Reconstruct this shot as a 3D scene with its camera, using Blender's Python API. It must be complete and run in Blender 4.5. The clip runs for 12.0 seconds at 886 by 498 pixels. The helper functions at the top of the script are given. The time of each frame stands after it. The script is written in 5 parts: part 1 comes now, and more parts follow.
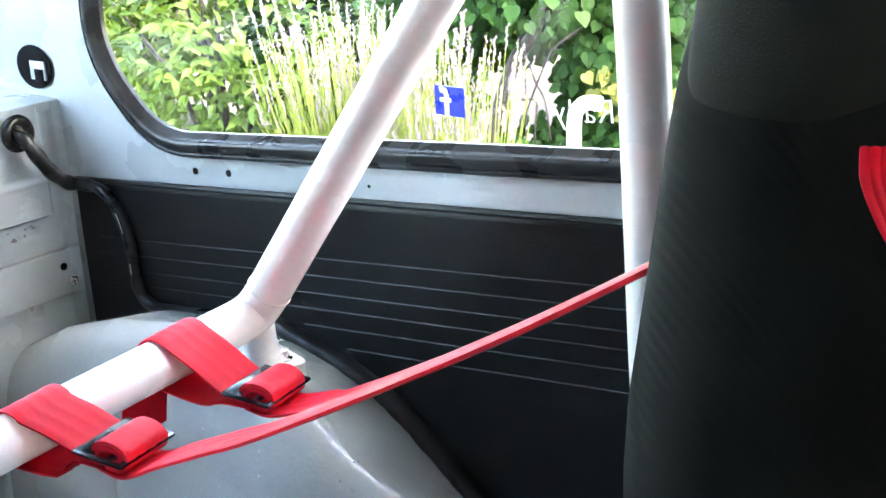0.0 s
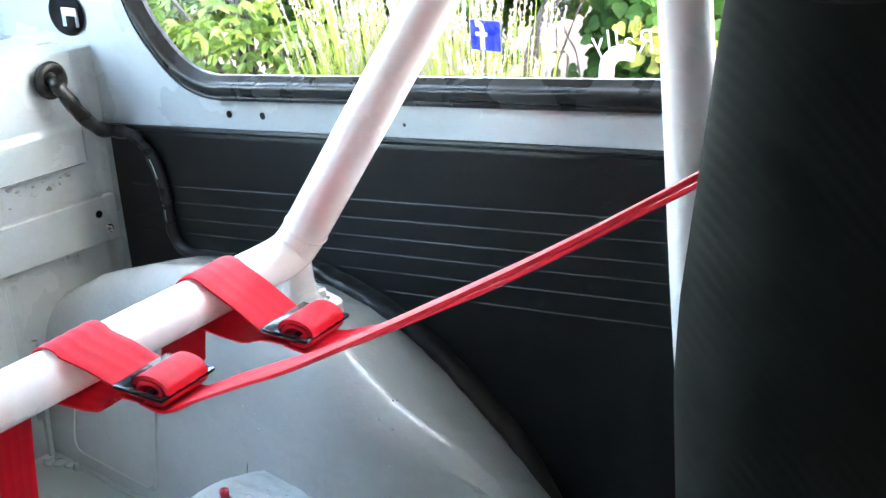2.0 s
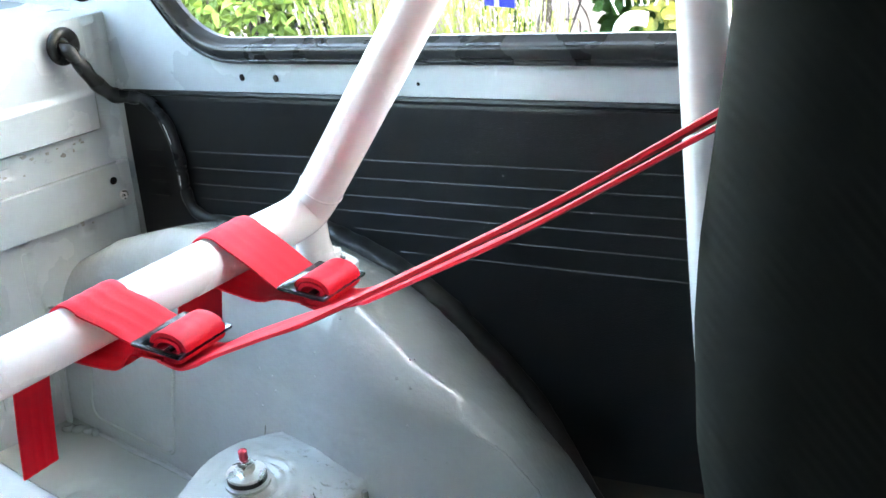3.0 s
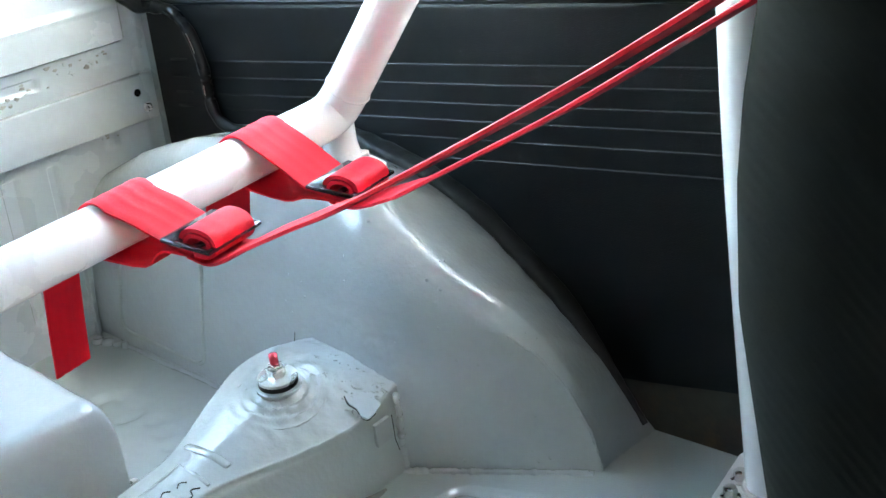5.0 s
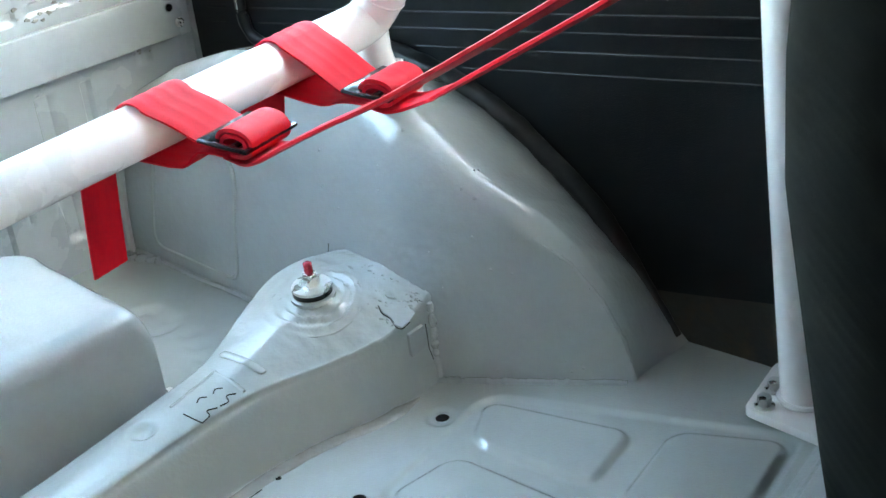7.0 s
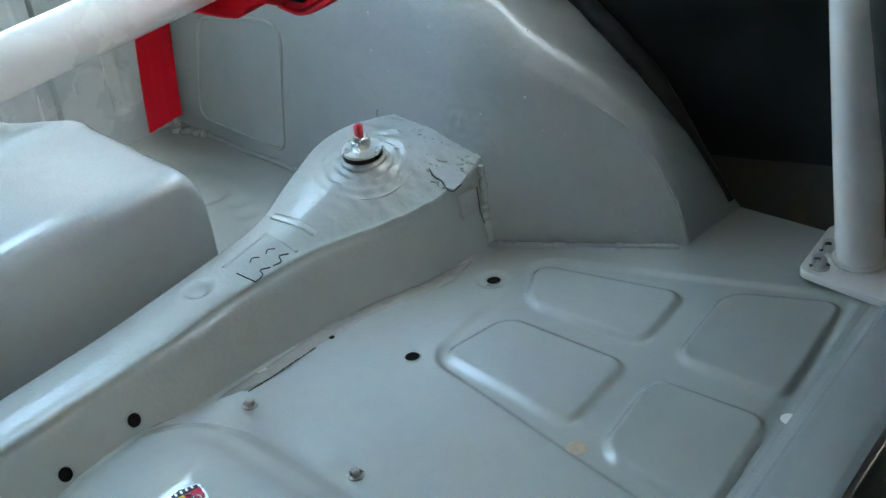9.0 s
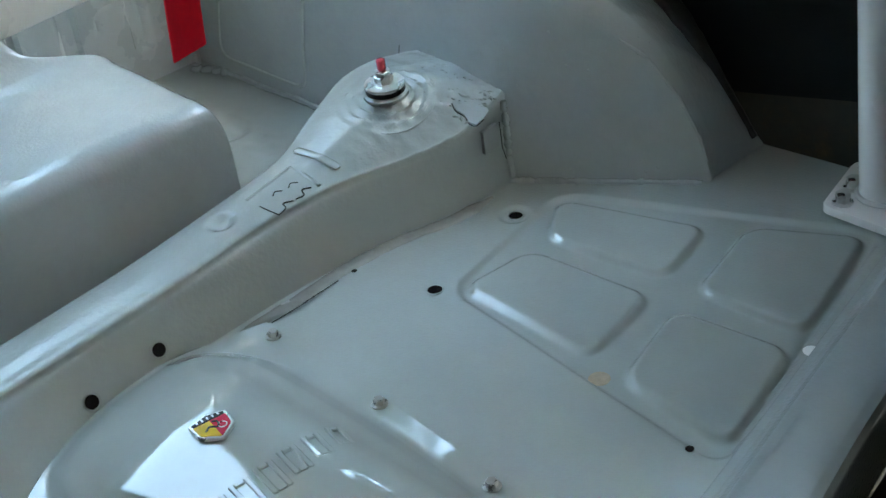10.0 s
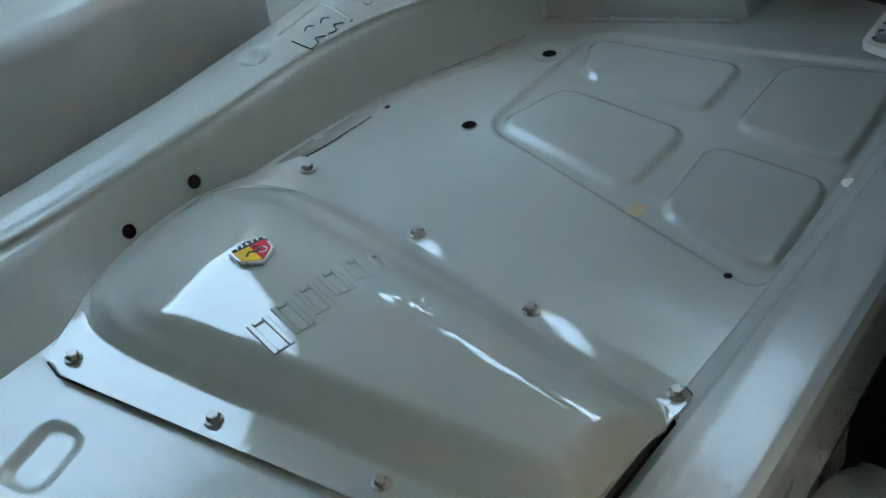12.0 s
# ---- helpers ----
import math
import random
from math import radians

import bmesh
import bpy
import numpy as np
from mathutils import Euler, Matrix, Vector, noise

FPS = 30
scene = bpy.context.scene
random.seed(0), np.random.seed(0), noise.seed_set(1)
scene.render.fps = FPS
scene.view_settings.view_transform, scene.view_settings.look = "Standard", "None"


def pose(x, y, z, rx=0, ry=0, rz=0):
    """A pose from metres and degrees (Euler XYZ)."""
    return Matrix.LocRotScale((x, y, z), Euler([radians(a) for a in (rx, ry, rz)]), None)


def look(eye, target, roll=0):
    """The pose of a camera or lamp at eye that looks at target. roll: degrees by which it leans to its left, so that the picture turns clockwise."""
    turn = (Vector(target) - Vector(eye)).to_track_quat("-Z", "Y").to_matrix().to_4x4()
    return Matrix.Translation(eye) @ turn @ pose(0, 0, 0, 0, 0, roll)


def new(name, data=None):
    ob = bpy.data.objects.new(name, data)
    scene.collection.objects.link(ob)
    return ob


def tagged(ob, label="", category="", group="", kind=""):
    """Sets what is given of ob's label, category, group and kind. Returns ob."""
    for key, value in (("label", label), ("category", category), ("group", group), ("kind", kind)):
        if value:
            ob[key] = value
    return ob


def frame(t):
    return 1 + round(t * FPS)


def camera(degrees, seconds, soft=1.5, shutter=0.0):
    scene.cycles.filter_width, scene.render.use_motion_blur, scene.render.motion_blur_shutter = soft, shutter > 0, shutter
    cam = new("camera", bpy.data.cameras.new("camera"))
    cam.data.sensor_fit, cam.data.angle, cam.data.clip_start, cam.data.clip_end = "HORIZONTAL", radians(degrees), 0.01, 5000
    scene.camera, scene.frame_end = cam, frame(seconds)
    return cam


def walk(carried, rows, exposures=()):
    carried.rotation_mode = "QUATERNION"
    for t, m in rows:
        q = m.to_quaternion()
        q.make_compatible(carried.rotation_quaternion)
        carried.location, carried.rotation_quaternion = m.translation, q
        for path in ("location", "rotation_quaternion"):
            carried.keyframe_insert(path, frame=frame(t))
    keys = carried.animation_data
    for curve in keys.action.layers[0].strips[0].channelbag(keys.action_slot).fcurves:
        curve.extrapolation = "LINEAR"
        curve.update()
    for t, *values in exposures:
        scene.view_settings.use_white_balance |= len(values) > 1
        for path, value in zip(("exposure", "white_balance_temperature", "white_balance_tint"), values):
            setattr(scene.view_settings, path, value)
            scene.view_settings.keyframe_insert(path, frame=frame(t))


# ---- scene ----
# camera and walk
EXPOSURE = 4.7
cam = camera(37.65, 12.0)
ROWS = [
(0.0, 0.7214, -0.6241, 0.7404, 71.256, 2.890, 40.030),
    (0.5, 0.7185, -0.6242, 0.7345, 70.786, 2.951, 40.357),
    (1.0, 0.7170, -0.6246, 0.7297, 70.400, 3.206, 40.598),
    (1.5, 0.7152, -0.6262, 0.7246, 70.149, 3.444, 40.839),
    (2.0, 0.7142, -0.6291, 0.7148, 69.753, 3.898, 41.042),
    (2.5, 0.7140, -0.6298, 0.7062, 69.281, 4.440, 41.160),
    (3.0, 0.7132, -0.6330, 0.6995, 68.714, 4.684, 41.368),
    (5.0, 0.7072, -0.6401, 0.6677, 65.938, 5.610, 42.036),
    (5.5, 0.7082, -0.6422, 0.6583, 65.105, 5.645, 42.276),
    (6.0, 0.7073, -0.6470, 0.6535, 64.683, 5.990, 42.348),
    (6.5, 0.7075, -0.6497, 0.6476, 64.076, 6.159, 42.632),
    (7.0, 0.7057, -0.6545, 0.6418, 63.458, 5.894, 43.131),
    (9.0, 0.6976, -0.6812, 0.6072, 59.461, 6.404, 44.280),
    (9.5, 0.6994, -0.6876, 0.6011, 58.554, 6.281, 44.826),
    (10.0, 0.6985, -0.6946, 0.5944, 57.517, 6.485, 44.950),
    (10.5, 0.6976, -0.7030, 0.5853, 55.919, 6.491, 45.134),
    (11.0, 0.6935, -0.7121, 0.5786, 54.527, 6.338, 45.211),
    (11.5, 0.6938, -0.7166, 0.5729, 53.450, 6.270, 45.343),
    (12.0, 0.6934, -0.7260, 0.5664, 52.253, 6.386, 45.365),
]
walk(cam, [(t, pose(x, y, z, rx, ry, rz)) for t, x, y, z, rx, ry, rz in ROWS],
     [(0.0, EXPOSURE + 0.96, 7700, 4), (5.0, EXPOSURE + 1.15, 7850, -2), (7.0, EXPOSURE + 1.0, 7800, -4), (9.0, EXPOSURE + 0.52, 7900, -6), (12.0, EXPOSURE + 0.06, 8050, -7)])

# world, sun and exposure
SUN_EL, SUN_AZ = 48.0, 92.0
world = bpy.data.worlds.new("sky")
scene.world = world
world.use_nodes = True
wn = world.node_tree.nodes
sky = wn.new("ShaderNodeTexSky")
sky.sky_type, sky.sun_disc = "NISHITA", False
sky.sun_elevation, sky.sun_rotation = radians(SUN_EL), radians(SUN_AZ)
sky.dust_density = 2.3
wn["Background"].inputs["Strength"].default_value = 0.15
world.node_tree.links.new(sky.outputs[0], wn["Background"].inputs["Color"])
sun = new("sun", bpy.data.lights.new("sun", "SUN"))
sun.data.energy, sun.data.angle, sun.data.color = 0.55, radians(2.0), (1.0, 0.98, 0.96)
_d = Vector((math.sin(radians(SUN_AZ)) * math.cos(radians(SUN_EL)), math.cos(radians(SUN_AZ)) * math.cos(radians(SUN_EL)), math.sin(radians(SUN_EL))))
sun.matrix_world = look(_d * 20, (0, 0, 0))

# materials
def mat(name, base, rough=0.5, metal=0.0, var=0.15, scale=30.0, bump=0.0, bscale=200.0, stain=None, stain_amt=0.0, stain_scale=6.0, coat=0.0, rvar=0.1, dist=0.002, spec=0.5, coat_relief=False):
    m = bpy.data.materials.new(name)
    m.use_nodes = True
    nt = m.node_tree
    N, L = nt.nodes, nt.links
    bs = N["Principled BSDF"]
    bs.inputs["Metallic"].default_value = metal
    bs.inputs["Specular IOR Level"].default_value = spec
    bs.inputs["Coat Weight"].default_value = coat
    bs.inputs["Coat Roughness"].default_value = 0.025
    tc = N.new("ShaderNodeTexCoord")
    n1 = N.new("ShaderNodeTexNoise")
    n1.inputs["Scale"].default_value, n1.inputs["Detail"].default_value = scale, 6
    n2 = N.new("ShaderNodeTexNoise")
    n2.inputs["Scale"].default_value, n2.inputs["Detail"].default_value = scale * 9, 4
    L.new(tc.outputs["Object"], n1.inputs["Vector"])
    L.new(tc.outputs["Object"], n2.inputs["Vector"])
    add = N.new("ShaderNodeMath")
    add.operation = "MULTIPLY_ADD"
    L.new(n2.outputs["Fac"], add.inputs[0])
    add.inputs[1].default_value = 0.4
    L.new(n1.outputs["Fac"], add.inputs[2])
    ramp = N.new("ShaderNodeMapRange")
    ramp.inputs["From Min"].default_value, ramp.inputs["From Max"].default_value = 0.4, 1.0
    ramp.inputs["To Min"].default_value, ramp.inputs["To Max"].default_value = 1 - var, 1 + var
    L.new(add.outputs[0], ramp.inputs["Value"])
    mul = N.new("ShaderNodeVectorMath")
    mul.operation = "SCALE"
    mul.inputs[0].default_value = base
    L.new(ramp.outputs[0], mul.inputs["Scale"])
    col = mul.outputs[0]
    if stain:
        n3 = N.new("ShaderNodeTexNoise")
        n3.inputs["Scale"].default_value, n3.inputs["Detail"].default_value, n3.inputs["Roughness"].default_value = stain_scale, 8, 0.65
        L.new(tc.outputs["Object"], n3.inputs["Vector"])
        mr = N.new("ShaderNodeMapRange")
        mr.inputs["From Min"].default_value, mr.inputs["From Max"].default_value = 0.52, 0.72
        mr.inputs["To Max"].default_value = stain_amt
        L.new(n3.outputs["Fac"], mr.inputs["Value"])
        mx = N.new("ShaderNodeMix")
        mx.data_type = "RGBA"
        L.new(mr.outputs[0], mx.inputs["Factor"])
        L.new(col, mx.inputs["A"])
        mx.inputs["B"].default_value = (*stain, 1)
        col = mx.outputs["Result"]
    L.new(col, bs.inputs["Base Color"])
    rr = N.new("ShaderNodeMapRange")
    rr.inputs["From Min"].default_value, rr.inputs["From Max"].default_value = 0.3, 0.7
    rr.inputs["To Min"].default_value, rr.inputs["To Max"].default_value = max(0.02, rough - rvar), min(1, rough + rvar)
    L.new(n1.outputs["Fac"], rr.inputs["Value"])
    L.new(rr.outputs[0], bs.inputs["Roughness"])
    if bump:
        n4 = N.new("ShaderNodeTexNoise")
        n4.inputs["Scale"].default_value, n4.inputs["Detail"].default_value = bscale, 0.3 if coat_relief else 3
        L.new(tc.outputs["Object"], n4.inputs["Vector"])
        bp = N.new("ShaderNodeBump")
        bp.inputs["Strength"].default_value, bp.inputs["Distance"].default_value = bump, dist
        L.new(n4.outputs["Fac"], bp.inputs["Height"])
        L.new(bp.outputs[0], bs.inputs["Coat Normal"])
        if not coat_relief:
            L.new(bp.outputs[0], bs.inputs["Normal"])
    return m


PAINT = mat("grey_paint", (0.375, 0.405, 0.388), 0.045, 0, 0.05, 8, 0.06, 120, (0.29, 0.31, 0.28), 0.15, 7, 0.5, 0.015, 0.0006)
PAINT_FLOOR = mat("grey_floor_enamel", (0.375, 0.405, 0.388), 0.07, 0, 0.05, 8, 0.8, 430, (0.29, 0.31, 0.28), 0.2, 7, 1.0, 0.02, 0.00045, 0.2, True)
PAINT_SATIN = mat("grey_satin_paint", (0.37, 0.405, 0.395), 0.24, 0, 0.06, 8, 0.6, 240, (0.29, 0.31, 0.29), 0.15, 7, 0.45, 0.05, 0.0006, 0.4)
PAINT_ARCH = mat("grey_arch_paint", (0.37, 0.40, 0.40), 0.22, 0, 0.06, 9, 0.6, 150, (0.30, 0.31, 0.30), 0.25, 8, 0.4, 0.04, 0.0008)
PAINT_SIDE = mat("grey_paint_side", (0.365, 0.40, 0.41), 0.26, 0, 0.05, 6, 0.1, 60, (0.27, 0.29, 0.29), 0.3, 11, 0.1)
PAINT_LEDGE = mat("grey_ledge_enamel", (0.38, 0.41, 0.41), 0.1, 0, 0.05, 9, 0.9, 400, (0.29, 0.31, 0.3), 0.2, 9, 1.0, 0.03, 0.00045, 0.2, True)
PAINT_BOX = mat("grey_box_enamel", (0.37, 0.40, 0.40), 0.16, 0, 0.07, 10, 0.42, 300, (0.28, 0.3, 0.29), 0.3, 9, 0.8, 0.05, 0.0006, 0.5)
PAINT_ROUGH = mat("grey_brushed_paint", (0.37, 0.40, 0.40), 0.15, 0, 0.07, 10, 0.4, 190, (0.28, 0.3, 0.29), 0.3, 9, 0.7, 0.05, 0.0008)
WHITE = mat("white_tube_paint", (0.85, 0.82, 0.80), 0.25, 0, 0.03, 12, 0.05, 60, None, 0, 6, 0.2)
VINYL = mat("black_vinyl", (0.0058, 0.0067, 0.0071), 0.36, 0, 0.10, 14, 0.25, 900, None, 0, 6, rvar=0.02, spec=0.15)
RUBBER = mat("black_rubber", (0.011, 0.012, 0.013), 0.3, 0, 0.25, 25, 0.15, 180, (0.04, 0.036, 0.03), 0.2, 18, spec=0.18)
SEALANT = mat("black_sealant", (0.015, 0.016, 0.016), 0.4, 0, 0.3, 30, 0.5, 120, spec=0.25)
WEB = mat("red_webbing", (0.66, 0.008, 0.026), 0.5, 0, 0.1, 20, 0.1, 900, spec=0.15)
STEEL = mat("zinc_steel", (0.6, 0.6, 0.58), 0.3, 0.8, 0.15, 60, 0.1, 300, (0.25, 0.18, 0.1), 0.4, 60)
BLACK_METAL = mat("black_buckle_metal", (0.03, 0.032, 0.04), 0.22, 0.6, 0.2, 40, 0.05, 300, None, 0, 6, 0.5)
SEAT_CLOTH = mat("black_seat_cloth", (0.0052, 0.0059, 0.0052), 0.9, 0, 0.2, 20, spec=0.06)
_n = SEAT_CLOTH.node_tree
_w, _tc, _bp = _n.nodes.new("ShaderNodeTexWave"), _n.nodes.new("ShaderNodeTexCoord"), _n.nodes.new("ShaderNodeBump")
_w.bands_direction = "DIAGONAL"
_w.inputs["Scale"].default_value, _w.inputs["Distortion"].default_value = 80.0, 1.0
_bp.inputs["Strength"].default_value, _bp.inputs["Distance"].default_value = 0.3, 0.0006
_n.links.new(_tc.outputs["Object"], _w.inputs["Vector"])
_n.links.new(_w.outputs["Fac"], _bp.inputs["Height"])
_n.links.new(_bp.outputs[0], _n.nodes["Principled BSDF"].inputs["Normal"])
SEAT_HEAD = mat("charcoal_headrest_cloth", (0.011, 0.012, 0.0105), 0.8, 0, 0.2, 20, 0.2, 1300, spec=0.08)
# black that stands in for deep shade: holes, slots, gaps, riser and footwell
SHADE_BLACK = mat("deep_shade_black", (0.007, 0.007, 0.008), 0.95, spec=0.04)
RUST = mat("dark_rusty_metal", (0.035, 0.033, 0.026), 0.55, 0, 0.3, 14, 0.4, 120, (0.075, 0.045, 0.015), 0.8, 20, spec=0.3)
SEALER = mat("aged_seam_sealer", (0.27, 0.272, 0.25), 0.22, 0, 0.12, 30, 0.5, 120, (0.2, 0.17, 0.13), 0.5, 25)
GLUE = mat("old_glue", (0.17, 0.165, 0.15), 0.5, 0, 0.2, 60, 0.3, 200)
GREY_BOLT = mat("painted_bolt", (0.3, 0.29, 0.27), 0.3, 0.5, 0.25, 80, 0.2, 300, (0.14, 0.1, 0.07), 0.5, 90)
TAN_SPOT = mat("tan_disc", (0.42, 0.33, 0.23), 0.6, 0, 0.2, 200)
RED_PAINT = mat("red_thread_paint", (0.5, 0.05, 0.08), 0.22, 0.6, 0.2, 80)
BADGE_YELLOW = mat("badge_yellow_enamel", (0.78, 0.46, 0.02), 0.3, 0, 0.05, 60, 0, 1, None, 0, 6, 0.0, spec=0.15)
BADGE_RED = mat("badge_red_enamel", (0.55, 0.015, 0.05), 0.3, 0, 0.05, 60, 0, 1, None, 0, 6, 0.0, spec=0.15)
BLUE = mat("blue_sticker", (0.01, 0.03, 0.75), 0.3, 0, 0.03, 60)
STICKER_WHITE = mat("white_sticker", (0.85, 0.85, 0.82), 0.4, 0, 0.03, 60)
LINER = mat("dark_headlining", (0.09, 0.09, 0.09), 0.8, 0, 0.05, 20, 0.2, 300)
GLASS = bpy.data.materials.new("window_glass")
GLASS.use_nodes = True
_b = GLASS.node_tree.nodes["Principled BSDF"]
_b.inputs["Base Color"].default_value, _b.inputs["Roughness"].default_value = (1, 1, 1, 1), 0.0
_b.inputs["Transmission Weight"].default_value, _b.inputs["IOR"].default_value = 1.0, 1.2


# building helpers
def mesh_of(name, bm, material, smooth=True):
    bmesh.ops.recalc_face_normals(bm, faces=bm.faces[:])
    me = bpy.data.meshes.new(name)
    bm.to_mesh(me)
    bm.free()
    me.materials.append(material)
    if smooth:
        me.shade_smooth()
        me.set_sharp_from_angle(angle=radians(42))
    return me


def part(name, bm, material, parent=None, label="", smooth=True):
    ob = new(name, mesh_of(name, bm, material, smooth))
    if parent:
        ob.parent = parent
    if label:
        tagged(ob, label)
    return ob


def thing(name, at=(0, 0, 0), label="", category="", group="", kind=""):
    ob = new(name)
    ob.location = at
    ob.empty_display_size = 0.02
    return tagged(ob, label, category, group, kind)


def box_bm(sx, sy, sz, at=(0, 0, 0), bevel=0.0, seg=2, m=None):
    bm = bmesh.new()
    bmesh.ops.create_cube(bm, size=1)
    bmesh.ops.scale(bm, vec=(sx, sy, sz), verts=bm.verts[:])
    if bevel:
        bmesh.ops.bevel(bm, geom=bm.edges[:], offset=bevel, segments=seg, affect="EDGES", profile=0.5)
    bmesh.ops.transform(bm, matrix=(m or Matrix()), verts=bm.verts[:])
    bmesh.ops.translate(bm, vec=at, verts=bm.verts[:])
    return bm


def sweep_bm(path, profile, up=(0, 0, 1), closed=False, caps=True):
    """Profile points (side, up) carried along a path of points."""
    pts = [Vector(p) for p in path]
    bm = bmesh.new()
    rings = []
    n = len(pts)
    for i, p in enumerate(pts):
        if closed:
            t = pts[(i + 1) % n] - pts[i - 1]
        else:
            t = pts[min(i + 1, n - 1)] - pts[max(i - 1, 0)]
        t.normalize()
        s = t.cross(Vector(up)).normalized()
        u = s.cross(t).normalized()
        prof = profile(i / max(1, n - 1)) if callable(profile) else profile
        rings.append([bm.verts.new(p + s * a + u * b) for a, b in prof])
    k = len(rings[0])
    for i in range(n if closed else n - 1):
        a, b = rings[i], rings[(i + 1) % n]
        for j in range(k):
            bm.faces.new((a[j], a[(j + 1) % k], b[(j + 1) % k], b[j]))
    if caps and not closed:
        bm.faces.new(rings[0][::-1])
        bm.faces.new(rings[-1])
    return bm


def circle(r, n=16, a0=0.0):
    return [(r * math.cos(a0 + 2 * math.pi * i / n), r * math.sin(a0 + 2 * math.pi * i / n)) for i in range(n)]


def spline(pts, per=8):
    """A smooth line through the points."""
    P = [Vector(p) for p in pts]
    P = [P[0] * 2 - P[1]] + P + [P[-1] * 2 - P[-2]]
    out = []
    for i in range(1, len(P) - 2):
        a, b, c, d = P[i - 1:i + 3]
        for k in range(per):
            t = k / per
            out.append(0.5 * ((2 * b) + (c - a) * t + (2 * a - 5 * b + 4 * c - d) * t * t + (3 * b - a - 3 * c + d) * t ** 3))
    out.append(P[-2].copy())
    return out


def lerp_table(x, xs, ys):
    return float(np.interp(x, xs, ys))


def smooth(a, b, x):
    t = min(1.0, max(0.0, (x - a) / (b - a)))
    return t * t * (3 - 2 * t)


def grid_bm(nu, nv, f):
    bm = bmesh.new()
    v = [[bm.verts.new(f(i / nu, j / nv)) for j in range(nv + 1)] for i in range(nu + 1)]
    for i in range(nu):
        for j in range(nv):
            bm.faces.new((v[i][j], v[i + 1][j], v[i + 1][j + 1], v[i][j + 1]))
    return bm


def rounded(corners, seg=8):
    """A closed 2D outline with rounded corners (x, y, radius)."""
    out = []
    n = len(corners)
    for i in range(n):
        p = Vector(corners[i][:2])
        a = (Vector(corners[i - 1][:2]) - p)
        b = (Vector(corners[(i + 1) % n][:2]) - p)
        la, lb = a.length, b.length
        a, b = a / la, b / lb
        ang = math.acos(max(-1, min(1, a.dot(b)))) / 2
        d = min(corners[i][2] / math.tan(ang), la * 0.49, lb * 0.49)
        s, e = p + a * d, p + b * d
        for k in range(seg + 1):
            t = k / seg
            out.append((s * (1 - t) ** 2 + p * 2 * t * (1 - t) + e * t * t))
    return [(q.x, q.y) for q in out]


def lathe_bm(profile, n=24, at=(0, 0, 0), m=None):
    """Revolves (radius, z) points."""
    bm = bmesh.new()
    rings = []
    for r, z in profile:
        rings.append([bm.verts.new((r * math.cos(2 * math.pi * i / n), r * math.sin(2 * math.pi * i / n), z)) for i in range(n)])
    for a, b in zip(rings, rings[1:]):
        for j in range(n):
            bm.faces.new((a[j], a[(j + 1) % n], b[(j + 1) % n], b[j]))
    bm.faces.new(rings[0][::-1])
    bm.faces.new(rings[-1])
    if m:
        bmesh.ops.transform(bm, matrix=m, verts=bm.verts[:])
    bmesh.ops.translate(bm, vec=at, verts=bm.verts[:])
    return bm


def slab_bm(outline, z0, z1, bevel=0.0):
    """An upright prism over a 2D outline."""
    bm = bmesh.new()
    a = [bm.verts.new((x, y, z0)) for x, y in outline]
    top = [(x, y) for x, y in outline]
    if bevel:
        cx = sum(p[0] for p in outline) / len(outline)
        cy = sum(p[1] for p in outline) / len(outline)
        mid = [bm.verts.new((x, y, z1 - bevel)) for x, y in outline]
        top = []
        for x, y in outline:
            d = math.hypot(x - cx, y - cy)
            k = max(0, (d - bevel) / d)
            top.append((cx + (x - cx) * k, cy + (y - cy) * k))
    b = [bm.verts.new((x, y, z1)) for x, y in top]
    n = len(a)
    rings = [a, mid, b] if bevel else [a, b]
    for p, q in zip(rings, rings[1:]):
        for i in range(n):
            bm.faces.new((p[i], p[(i + 1) % n], q[(i + 1) % n], q[i]))
    bm.faces.new(a[::-1])
    bm.faces.new(b)
    return bm


def yw(x):
    """The side wall's inner face."""
    return 0.225 + 0.03 * x


def bolt(name, at, r=0.006, h=0.005, m=None, material=None, label="zinc-plated hex bolt with washer", parent=None, kind="bolt"):
    """A hex head on a washer."""
    mm = Matrix.Translation(at) @ (m or Matrix())
    if parent is None:
        t = thing(name, (0, 0, 0), label, "bolt")
    else:
        t = new(name)
        t.parent = parent
        t.empty_display_size = 0.01
    t.matrix_basis = mm
    part("washer", lathe_bm([(r * 1.45, 0), (r * 1.45, 0.0011), (r * 1.35, 0.0014)], 20), material or STEEL, t)
    hx = [(x, y) for x, y in circle(r, 6)]
    part("head", slab_bm(hx, 0.0014, h + 0.0014, r * 0.15), material or STEEL, t, smooth=False)
    return t


# the floor pan
PADS = [
    ((0.014, 0.042), (0.151, 0.079), (0.167, -0.003), (0.046, -0.013)),
    ((0.048, -0.034), (0.173, -0.028), (0.185, -0.121), (0.039, -0.109)),
    ((0.176, 0.097), (0.265, 0.138), (0.294, -0.003), (0.195, -0.005)),
    ((0.196, -0.033), (0.298, -0.025), (0.322, -0.141), (0.217, -0.127)),
]
TRAY = ((0.008, 0.052), (0.272, 0.152), (0.33, -0.16), (0.034, -0.118))


def inside(quad, x, y, soft=0.018):
    """Distance within a convex clockwise quad, with rounded corners."""
    d = []
    for (ax, ay), (bx, by) in zip(quad, quad[1:] + quad[:1]):
        ex, ey = bx - ax, by - ay
        d.append(((y - ay) * ex - (x - ax) * ey) / -math.hypot(ex, ey))
    if min(d) < -0.03:
        return min(d)
    k = [max(0.0, soft - q) for q in d]
    return soft - math.sqrt(sum(q * q for q in k))


